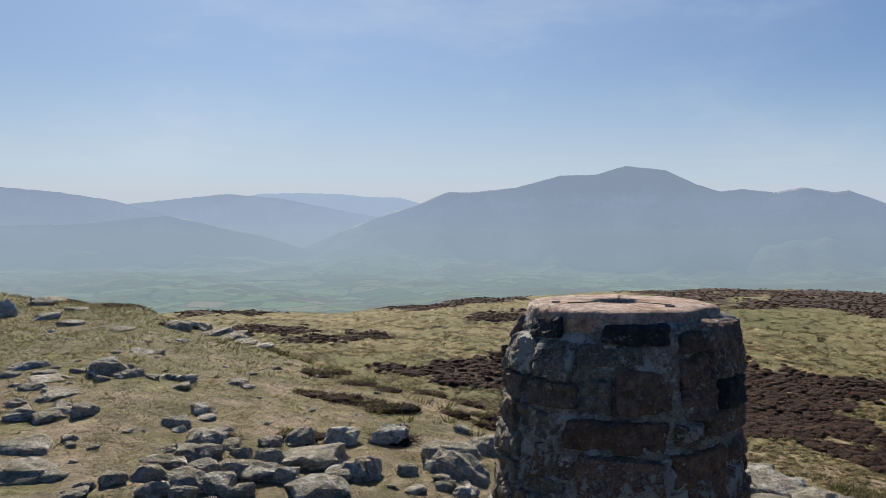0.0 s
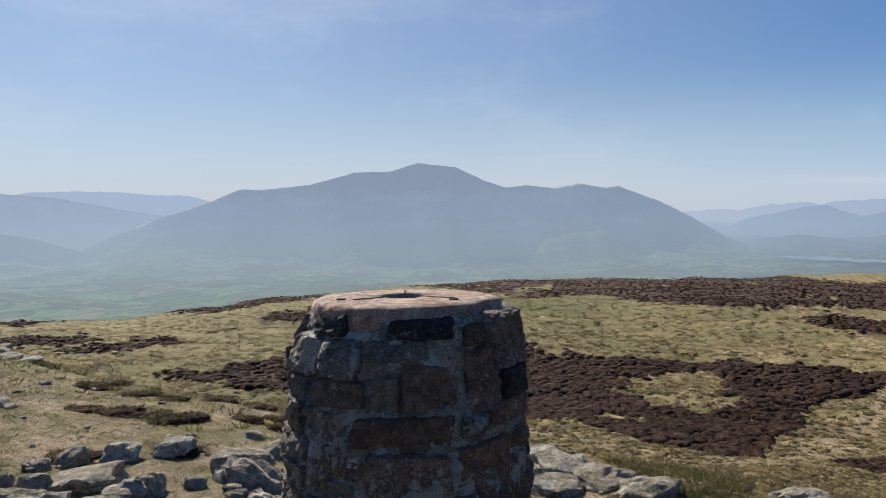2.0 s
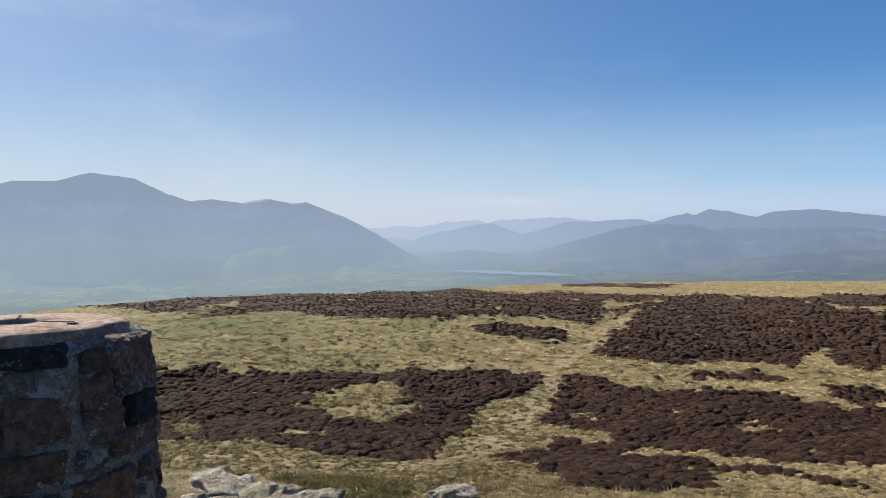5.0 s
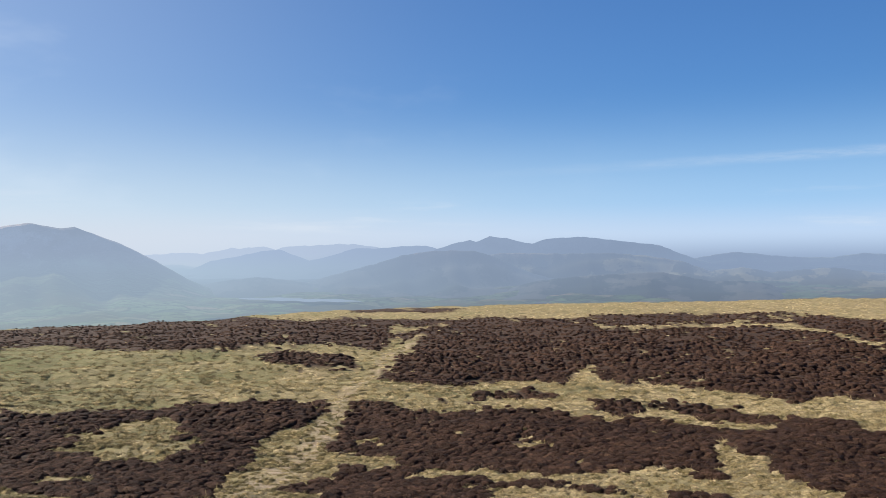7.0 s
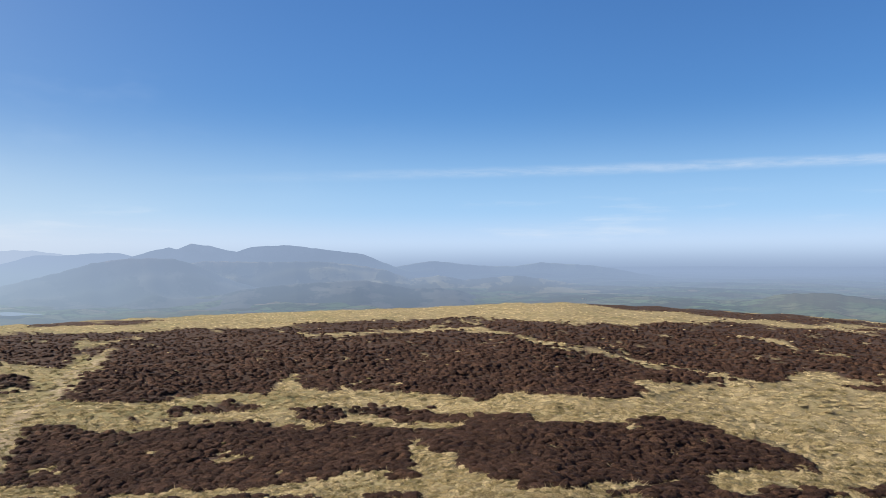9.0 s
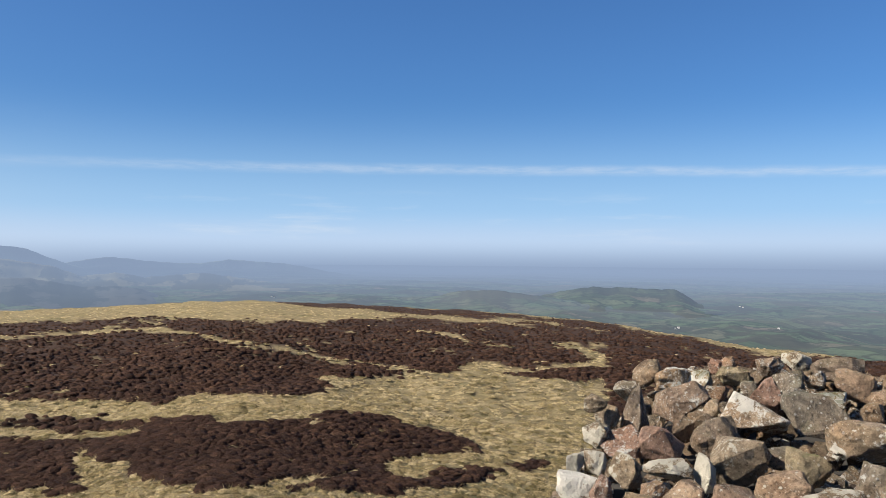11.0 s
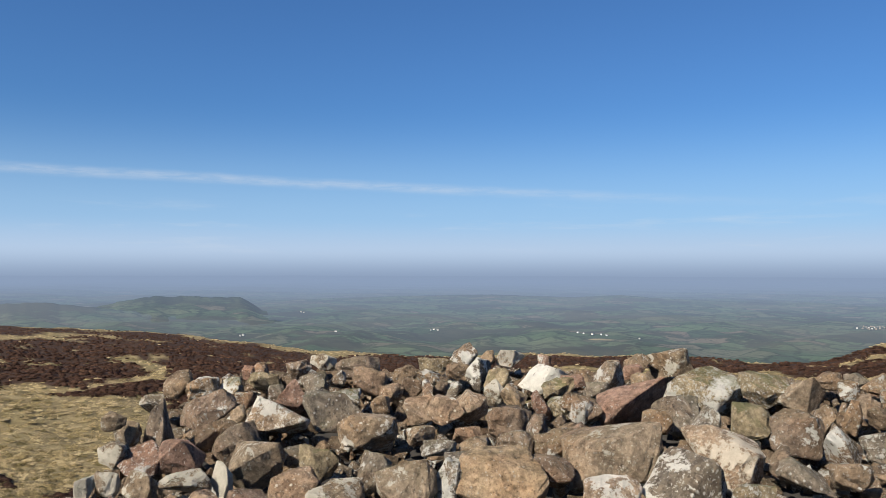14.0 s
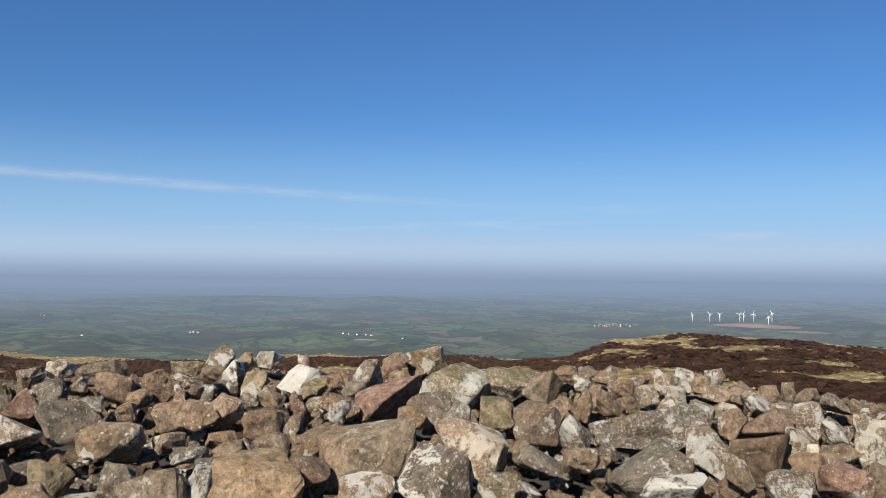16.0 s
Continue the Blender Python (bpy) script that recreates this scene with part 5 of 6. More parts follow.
HEAP += [
    (4.36, -3.52, 0.94, 0.18, 0.21, 10, 'L'), (4.94, -3.83, 0.98, 0.23, 0.20, 0, 't'), (4.72, -3.43, 0.97, 0.23, 0.11, 0, 'm'),
    (4.68, -3.84, 0.98, 0.12, 0.12, 0, 'c'), (4.64, -4.00, 0.98, 0.20, 0.13, 10, 'l'), (4.40, -4.10, 0.98, 0.09, 0.10, 0, 'r'),
    (4.46, -3.44, 0.95, 0.19, 0.11, 10, 'c'), (4.46, -3.24, 0.93, 0.20, 0.10, 0, 'c'), (4.60, -3.13, 0.94, 0.17, 0.13, 0, 'c'),
    (4.29, -2.99, 0.90, 0.16, 0.12, 15, 'c'), (4.30, -2.85, 0.89, 0.14, 0.11, 0, 's'), (4.12, -2.67, 0.86, 0.11, 0.10, 0, 'c'),
    (4.19, -3.11, 0.90, 0.12, 0.09, -30, 'c'), (4.16, -3.00, 0.89, 0.06, 0.16, 0, 'c'),
]
HEAP += [
    (4.18, -3.18, 0.90, 0.13, 0.10, 0, 'g'), (4.20, -3.54, 0.93, 0.17, 0.12, 0, 'm'), (4.56, -2.84, 0.92, 0.22, 0.16, 15, 'c'),
    (4.36, -2.58, 0.88, 0.17, 0.12, 10, 'm'), (4.91, -2.96, 0.96, 0.29, 0.15, 0, 'c'), (4.40, -2.42, 0.88, 0.14, 0.13, 20, 'g'),
    (4.71, -2.55, 0.92, 0.17, 0.12, -10, 'g'), (4.46, -2.32, 0.88, 0.16, 0.19, 30, 'r'), (4.91, -2.33, 0.93, 0.21, 0.11, 0, 'm'),
    (4.53, -2.06, 0.88, 0.13, 0.10, 0, 'c'), (5.13, -2.38, 0.95, 0.13, 0.12, 0, 'c'), (5.16, -2.32, 0.95, 0.09, 0.09, 0, 'r'),
    (5.05, -2.61, 0.96, 0.16, 0.13, 0, 'c'), (5.20, -2.85, 0.98, 0.18, 0.11, 10, 'l'),
]
HEAP += [
    (4.72, -2.71, 0.93, 0.11, 0.11, 0, 'c'), (4.85, -2.09, 0.91, 0.16, 0.12, 0, 'm'), (4.59, -2.27, 0.89, 0.10, 0.11, 0, 'g'),
    (4.27, -1.93, 0.85, 0.09, 0.10, 0, 'c'), (3.80, -3.71, 0.91, 0.13, 0.13, 0, 'm'), (3.87, -3.85, 0.92, 0.14, 0.09, 0, 'r'),
    (2.44, -3.11, 0.73, 0.35, 0.27, 0, 'L'), (2.84, -3.11, 0.77, 0.48, 0.26, -15, 'l'), (2.57, -2.84, 0.71, 0.23, 0.12, -10, 'p'),
    (2.51, -3.44, 0.78, 0.39, 0.21, 20, 's'), (3.06, -3.81, 0.85, 0.25, 0.18, 0, 'g'), (2.89, -3.81, 0.84, 0.17, 0.16, 0, 'g'),
    (2.72, -3.95, 0.85, 0.19, 0.18, 10, 'm'), (3.29, -4.29, 0.92, 0.47, 0.26, 5, 'm'),
]
HEAP += [
    (3.83, -4.69, 0.98, 0.28, 0.18, -10, 'l'), (3.95, -4.51, 0.98, 0.18, 0.14, -10, 'c'), (3.83, -4.32, 0.96, 0.15, 0.09, -15, 'r'),
    (3.77, -4.05, 0.93, 0.19, 0.22, 0, 'c'), (3.57, -4.14, 0.92, 0.16, 0.14, 0, 'c'), (3.31, -3.76, 0.87, 0.41, 0.22, -15, 'r'),
    (3.02, -3.62, 0.84, 0.15, 0.12, 0, 'c'), (3.02, -4.53, 0.92, 0.33, 0.18, 15, 'm'), (2.83, -4.59, 0.90, 0.20, 0.24, 40, 'l'),
    (2.47, -3.94, 0.82, 0.23, 0.22, 0, 'c'), (2.33, -3.61, 0.78, 0.09, 0.13, 10, 'c'), (2.19, -3.56, 0.75, 0.23, 0.13, 0, 'g'),
    (2.18, -3.20, 0.72, 0.16, 0.12, 0, 'm'), (3.44, -3.51, 0.86, 0.22, 0.13, 15, 'c'),
]
HEAP += [
    (3.80, -3.65, 0.90, 0.15, 0.12, -10, 'm'), (3.86, -3.86, 0.92, 0.14, 0.10, 0, 'r'), (3.64, -3.82, 0.90, 0.15, 0.11, 0, 'g'),
    (2.06, -4.37, 0.79, 0.55, 0.23, -8, 'g'), (1.83, -3.87, 0.73, 0.42, 0.22, 0, 'g'), (1.67, -3.77, 0.69, 0.29, 0.11, -10, 'L'),
    (2.09, -3.72, 0.75, 0.17, 0.12, 0, 'c'), (2.27, -4.00, 0.80, 0.17, 0.20, 0, 'c'), (1.74, -4.32, 0.75, 0.26, 0.21, 25, 'c'),
    (1.49, -4.36, 0.74, 0.30, 0.24, -20, 'c'), (1.52, -4.10, 0.72, 0.10, 0.18, -25, 'l'), (1.42, -4.64, 0.77, 0.17, 0.15, 35, 'l'),
    (1.34, -4.62, 0.76, 0.06, 0.07, 0, 'w'), (1.49, -5.08, 0.81, 0.17, 0.22, -10, 'c'),
]
HEAP += [
    (1.32, -4.99, 0.80, 0.16, 0.14, 0, 'c'), (1.22, -4.61, 0.76, 0.19, 0.11, 5, 'c'), (1.28, -4.32, 0.74, 0.16, 0.12, -10, 'c'),
    (1.29, -4.07, 0.70, 0.19, 0.14, 0, 'g'), (1.11, -4.27, 0.72, 0.23, 0.15, 10, 'r'), (1.13, -4.84, 0.78, 0.15, 0.25, 0, 'l'),
    (1.02, -4.32, 0.73, 0.11, 0.17, 0, 'l'), (1.67, -4.93, 0.80, 0.31, 0.16, -10, 'c'), (1.80, -4.82, 0.80, 0.14, 0.17, 0, 'c'),
    (1.99, -4.86, 0.82, 0.15, 0.14, 20, 'c'), (1.90, -5.04, 0.82, 0.16, 0.12, 0, 'l'), (1.65, -5.20, 0.83, 0.15, 0.12, 0, 'l'),
    (2.36, -5.52, 0.90, 0.14, 0.17, 20, 'm'), (2.40, -5.35, 0.90, 0.16, 0.15, 0, 'l'),
]
HEAP += [
    (2.25, -5.14, 0.86, 0.13, 0.13, 0, 'l'), (2.37, -5.00, 0.87, 0.13, 0.14, -20, 'l'), (2.52, -5.21, 0.90, 0.13, 0.11, 0, 'c'),
    (2.56, -5.57, 0.91, 0.11, 0.11, 0, 'c'), (2.25, -5.53, 0.89, 0.14, 0.12, 0, 'c'), (2.30, -5.90, 0.89, 0.14, 0.15, 0, 'c'),
    (2.07, -5.35, 0.86, 0.17, 0.13, 0, 'c'), (1.99, -5.59, 0.88, 0.12, 0.11, 0, 'c'), (1.85, -5.59, 0.87, 0.13, 0.11, 0, 'l'),
    (1.75, -5.65, 0.88, 0.09, 0.13, 0, 'g'), (1.62, -5.57, 0.87, 0.14, 0.11, 0, 'c'), (1.45, -5.53, 0.86, 0.18, 0.12, 0, 'g'),
    (1.22, -5.11, 0.81, 0.11, 0.14, 0, 'l'), (2.53, -4.99, 0.89, 0.16, 0.13, 0, 'c'),
]
HEAP += [
    (2.77, -5.23, 0.93, 0.17, 0.14, 0, 'c'), (2.56, -4.76, 0.87, 0.12, 0.14, 0, 'c'), (2.75, -4.90, 0.91, 0.12, 0.13, 0, 'c'),
    (2.51, -4.50, 0.85, 0.10, 0.20, 15, 'c'), (2.97, -5.07, 0.94, 0.17, 0.10, 0, 'c'), (2.87, -5.20, 0.94, 0.14, 0.10, 0, 'g'),
    (2.37, -4.74, 0.85, 0.13, 0.10, 0, 'l'), (2.41, -4.62, 0.85, 0.16, 0.12, 0, 'c'), (2.56, -4.32, 0.85, 0.13, 0.16, 0, 'c'),
    (2.21, -4.92, 0.84, 0.10, 0.08, 0, 'p'), (3.08, -3.02, 0.79, 0.23, 0.14, 0, 'c'), (2.88, -2.77, 0.74, 0.23, 0.14, 0, 'c'),
    (3.12, -3.17, 0.81, 0.13, 0.11, -15, 'c'), (1.95, -5.39, 0.86, 0.14, 0.14, 0, 'c'),
]
HEAP += [
    (1.83, -5.32, 0.85, 0.18, 0.13, 0, 'c'),
]
C_MATS = {"c": M_CAIRN, "p": M_PALE, "l": M_LICHEN, "r": M_RED, "g": M_GREY, "m": M_MOSSY, "s": M_SPECK, "L": M_BLOTCH, "w": M_WHITE_STONE}


def cairn_top(az, r):
    z = float(np.interp(r, C_R, C_Z))
    left = (az - (92.5 + (r - 3.3) * 4.3)) / 7.0
    fade = max(0.0, min(1.0, left)) * max(0.0, min(1.0, (196 - az) / 16.0))
    low = 1.0 - 0.1 * max(0.0, min(1.0, (az - 146) / 14.0))
    lump = 0.03 * noise.noise(Vector((az * 0.16, r * 1.7, 0.0)))
    x, y = HEART[0] + math.sin(radians(az)) * r, HEART[1] + math.cos(radians(az)) * r
    g = float(ground_z(x, y))
    return x, y, g, g + max(-0.1, (z * low - g) * fade ** 0.7 + lump) if fade > 0 else g - 0.1


def build_cairn():
    base = thing("cairn", (HEART[0] + 2.9, HEART[1] - 3.2, 0.0), "sprawling cairn of rough brown stones, some white with lichen", "cairn")
    origin = base.location.copy()
    big = {k: stone_meshes("stone", m, 7, 600 + 20 * i, points=14, bevel=0.025, split=2, rough=0.055, square=0.45) for i, (k, m) in enumerate(C_MATS.items())}
    mid = {k: stone_meshes("stone", m, n_, 800 + 40 * i, points=13, bevel=0.022, square=0.5) for i, (k, m, n_) in enumerate((("c", M_CAIRN, 20), ("g", M_GREY, 6), ("l", M_LICHEN, 5), ("r", M_RED, 3)))}
    tiny = stone_meshes("stone", M_CAIRN, 12, 990, points=10, bevel=0.0, square=0.5)
    big["t"] = [me.copy() for me in big["c"]]
    for me in big["t"]:
        for v in me.vertices:
            v.co.x *= 0.9 - 0.5 * v.co.z
            v.co.y *= 0.9 - 0.5 * v.co.z
    rnd = random.Random(21)
    taken = []
    for k, (x, y, z, wide, tall, lean, kind) in enumerate(HEAP):
        ob = part("stone", big[kind][(k * 3) % len(big[kind])], None, base)
        turn = -math.degrees(math.atan2(x - HEART[0], y - HEART[1]))
        deep = (wide + tall) * 0.5 * rnd.uniform(0.8, 1.05)
        back = aim(-turn) * deep * 0.12
        flip = rnd.choice((0, 180)) if kind != "t" else 0
        ob.matrix_world = (Matrix.Translation(Vector((x, y, z)) + back - origin) @ pose(0, 0, 0, 0, 0, turn) @ pose(0, 0, 0, 0, lean, 0) @ pose(0, 0, 0, rnd.uniform(-8, 8), 0, flip + rnd.uniform(-12, 12))
                           @ Matrix.Diagonal((wide * 1.02, deep, tall * 1.02, 1)))
        taken.append((x + back.x, y + back.y, (wide + deep) * 0.2))
    spots = []
    tries = 0
    while tries < 18000:
        tries += 1
        az, r = rnd.uniform(95, 196), math.sqrt(rnd.uniform(2.45 ** 2, 8.0 ** 2))
        x, y, g, z = cairn_top(az, r)
        if z < g + 0.02:
            continue
        s = rnd.choice((0.05, 0.06, 0.075, 0.09, 0.11)) * rnd.uniform(0.85, 1.2)
        if any((x - a) ** 2 + (y - b) ** 2 < (c + s * 0.34) ** 2 for a, b, c in taken):
            continue
        taken.append((x, y, s * 0.42))
        spots.append((az, r, x, y, z, s))
    spots.sort(key=lambda p: (p[1] > 6.1 or p[0] > 172, p[1]))
    rest = []
    for k, (az, r, x, y, z, s) in enumerate(spots):
        kind = rnd.choices("cglr", (50, 8, 37, 5) if az < 109 else (68, 8, 18, 6))[0]
        m = (Matrix.Translation((x, y, z - 0.06 - s * 0.3)) @ Euler([rnd.uniform(-0.6, 0.6), rnd.uniform(-0.6, 0.6), rnd.uniform(0, 6.28)]).to_matrix().to_4x4()
             @ Matrix.Diagonal((s * rnd.uniform(1.0, 1.4), s * rnd.uniform(0.85, 1.15), s * rnd.uniform(0.7, 1.0), 1)))
        if k < 130:
            ob = part("stone", rnd.choice(mid[kind]), None, base)
            ob.matrix_world = Matrix.Translation(-origin) @ m
        else:
            rest.append((m, rnd.choice(tiny)))
    # small stones packed underneath, and the far side of the heap
    pebbles = []
    for _ in range(1300):
        az, r = rnd.uniform(95, 196), math.sqrt(rnd.uniform(2.35 ** 2, 8.1 ** 2))
        x, y, g, z = cairn_top(az, r)
        if z < g + 0.01:
            continue
        s = rnd.uniform(0.06, 0.14)
        m = (Matrix.Translation((x, y, z - 0.2 - rnd.uniform(0, 0.1))) @ Euler([rnd.uniform(0, 6) for _ in range(3)]).to_matrix().to_4x4()
             @ Matrix.Diagonal((s * rnd.uniform(1, 1.4), s, s * rnd.uniform(0.7, 1), 1)))
        pebbles.append((m, rnd.choice(tiny)))
    verts, faces = [], []
    for m, me in rest + pebbles:
        k = len(verts)
        m = Matrix.Translation(-origin) @ m
        verts.extend([tuple(m @ v.co) for v in me.vertices])
        faces.extend([tuple(k + i for i in p.vertices) for p in me.polygons])
    ob = mesh_object("rubble", verts, faces, M_RUBBLE, False)
    ob.parent = base
    tagged(ob, "small brown stones packed in the gaps", kind="stuff")
    # a near-black sheet under the heap, in place of the shade in its gaps
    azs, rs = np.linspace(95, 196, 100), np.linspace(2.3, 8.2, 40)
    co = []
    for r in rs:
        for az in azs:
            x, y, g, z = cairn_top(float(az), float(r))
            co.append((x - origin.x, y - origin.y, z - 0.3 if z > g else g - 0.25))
    ob = mesh_object("core", co, grid_faces(40, 100)[:, ::-1].tolist(), M_SHADE)
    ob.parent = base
    tagged(ob, "dark sheet painted as shade between the stones")
    return base


# the cairn's stone colours darkened, to paint shade into the gaps
M_RUBBLE = stone_material("shaded_rubble", [(0.12, 0.086, 0.058), (0.21, 0.152, 0.1), (0.15, 0.107, 0.072), (0.25, 0.18, 0.117), (0.14, 0.108, 0.078)], 0.35, 0.1, 1.3, joined=True)
build_cairn()


# ======================= heather and grass =======================
def scatter(spacing, r0, r1, az0, az1, rnd, grow=0.0):
    """Points strewn over the moor, further apart with distance. Returns x, y and the local spacing."""
    xs, ys, ss = [], [], []
    r = r0
    while r < r1:
        s = max(spacing, grow * r)
        count = int(radians(az1 - az0) * r / s)
        a = np.radians(az0 + (az1 - az0) * (np.arange(count) + rnd.uniform(-0.5, 0.5, count)) / count)
        d = r + rnd.uniform(-0.5, 0.5, count) * s
        xs.append(d * np.sin(a)), ys.append(d * np.cos(a)), ss.append(np.full(count, s))
        r += s * 0.9
    return np.concatenate(xs), np.concatenate(ys), np.concatenate(ss)


def plant(name, label, category, mat, kinds, x, y, z, size, tone, rnd, tall=1.0):
    """One mesh of many tufts: each a turned and scaled copy of one of the given kinds (vertices, triangles, tips)."""
    allv, allf, allc = [], [], []
    pick = rnd.integers(0, len(kinds), len(x))
    at = 0
    for k, (v, f, tip) in enumerate(kinds):
        i = np.nonzero(pick == k)[0]
        if not len(i):
            continue
        a = rnd.uniform(0, 6.283, len(i))
        c, s = np.cos(a)[:, None], np.sin(a)[:, None]
        sz = size[i][:, None]
        h = sz * np.broadcast_to(tall, len(x))[i][:, None] * rnd.uniform(0.75, 1.25, len(i))[:, None]
        px = (v[None, :, 0] * c - v[None, :, 1] * s) * sz + x[i][:, None]
        py = (v[None, :, 0] * s + v[None, :, 1] * c) * sz + y[i][:, None]
        pz = v[None, :, 2] * h + z[i][:, None]
        allv.append(np.stack([px, py, pz], -1).reshape(-1, 3))
        allf.append((f[None] + (np.arange(len(i)) * len(v))[:, None, None] + at).reshape(-1, 3))
        t = np.repeat(tone[i][:, None], len(v), 1)
        allc.append(np.stack([t, np.repeat(tip[None], len(i), 0), 0 * t, 0 * t + 1], -1).reshape(-1, 4))
        at += len(i) * len(v)
    v, f, c = np.concatenate(allv), np.concatenate(allf), np.concatenate(allc)
    me = bpy.data.meshes.new(name)
    me.vertices.add(len(v)), me.loops.add(len(f) * 3), me.polygons.add(len(f))
    me.vertices.foreach_set("co", v.ravel())
    me.loops.foreach_set("vertex_index", f.ravel())
    me.polygons.foreach_set("loop_start", np.arange(len(f)) * 3)
    me.polygons.foreach_set("loop_total", np.full(len(f), 3))
    me.update(calc_edges=True)
    me.color_attributes.new("tone", "FLOAT_COLOR", "POINT").data.foreach_set("color", c.ravel())
    me.materials.append(mat)
    return tagged(new(name, me), label, category, kind="stuff")


def dome(levels, m, top, rnd, tips):
    """The vertices, triangles and tip values of a lumpy dome of rings with m corners each, paler towards its top."""
    v, f, tip = [(0, 0, top)], [], [tips[0]]
    for k, (rad, z) in enumerate(levels):
        off = rnd.uniform(0, 1)
        for j in range(m):
            a, q = (j + off) / m * 6.283, rad * rnd.uniform(0.75, 1.25)
            v.append((q * math.cos(a), q * math.sin(a), z + rnd.uniform(-0.2, 0.2) * top)), tip.append(tips[k + 1])
    for j in range(m):
        i = (j + 1) % m
        f.append((0, 1 + j, 1 + i))
        for k in range(len(levels) - 1):
            lo, hi = 1 + k * m, 1 + (k + 1) * m
            f += [(lo + j, hi + j, hi + i), (lo + j, hi + i, lo + i)]
    return v, f, tip


def heather_kind(seed, sprigs, far=False):
    """A low rounded bush: a lumpy dome set all over with short upright sprigs."""
    rnd = np.random.default_rng(seed)
    if far:
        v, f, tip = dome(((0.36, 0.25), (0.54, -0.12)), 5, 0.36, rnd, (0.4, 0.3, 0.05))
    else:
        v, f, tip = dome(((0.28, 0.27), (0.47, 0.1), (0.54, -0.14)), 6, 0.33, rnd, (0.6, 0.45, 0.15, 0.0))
    for _ in range(sprigs):
        a, q = rnd.uniform(0, 6.283), 0.54 * math.sqrt(rnd.uniform(0, 1))
        z = 0.36 * (1 - (q / 0.62) ** 2)
        b = np.array((q * math.cos(a), q * math.sin(a), z - 0.05))
        up = np.array((b[0] * 0.5 + rnd.uniform(-0.07, 0.07), b[1] * 0.5 + rnd.uniform(-0.07, 0.07), 0.1)) * rnd.uniform(0.5, 1.5)
        t = rnd.uniform(0, 6.283)
        side = np.array((math.cos(t), math.sin(t), 0)) * 0.035
        k = len(v)
        v += [tuple(b - side), tuple(b + side), tuple(b + up)]
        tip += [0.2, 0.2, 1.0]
        f.append((k, k + 1, k + 2))
    return np.array(v, float), np.array(f), np.array(tip, float)


def grass_kind(seed, blades, spread, lean, broad=0.05, mound=0.0, far=False):
    """A tuft of blades, on a low mound of matted stems where one is given."""
    rnd = np.random.default_rng(seed)
    v, f, tip = [], [], []
    if far:
        v, f, tip = dome(((0.58, -0.1),), 6, mound, rnd, (0.7, 0.1))
    elif mound:
        v, f, tip = dome(((0.36, 0.6 * mound), (0.62, -0.1)), 5, mound, rnd, (0.7, 0.4, 0.0))
    for _ in range(blades):
        a, q = rnd.uniform(0, 6.283), spread * math.sqrt(rnd.uniform(0, 1))
        b = np.array((q * math.cos(a), q * math.sin(a), -0.05 + mound * max(0.0, 1 - (q / 0.6) ** 2)))
        out = np.array((math.cos(a), math.sin(a), 0)) * rnd.uniform(0.3, 1.0) * lean
        t = rnd.uniform(0, 6.283)
        side = np.array((math.cos(t), math.sin(t), 0)) * broad
        top = b + out + np.array((0, 0, rnd.uniform(0.55, 1.0) * (1.0 - 0.6 * min(1.0, mound * 1.4))))
        k = len(v)
        v += [tuple(b - side), tuple(b + side), tuple(top)]
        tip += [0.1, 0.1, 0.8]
        f.append((k, k + 1, k + 2))
    return np.array(v, float), np.array(f), np.array(tip, float)


def build_heather():
    rnd = np.random.default_rng(3)
    near, far = scatter(0.2, 12.0, 215.0, 16, 176, rnd, 0.0086), scatter(0.3, 25.0, 180.0, -20, 16, rnd, 0.006)
    x, y, s = (np.concatenate(q) for q in zip(near, far))
    keep = heather_at(x, y) & (rnd.random(len(x)) < 0.93)
    x, y, s = x[keep], y[keep], s[keep]
    lump = 0.5 + 0.5 * blur_noise(x, y, 1.7, 0.4)
    size = s * rnd.uniform(0.8, 1.9, len(x)) * (0.8 + 0.35 * lump)
    size = np.minimum(size, 0.55)
    tone = np.clip(rnd.normal(0.42, 0.2, len(x)), 0, 1)
    tall = np.minimum(0.62, 0.27 / size)
    away = np.hypot(x, y) > 32.0
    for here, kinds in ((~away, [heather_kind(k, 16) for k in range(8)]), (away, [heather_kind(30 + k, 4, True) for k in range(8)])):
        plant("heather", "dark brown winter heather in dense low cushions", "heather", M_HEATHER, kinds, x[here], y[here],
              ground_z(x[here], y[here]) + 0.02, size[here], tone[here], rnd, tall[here])


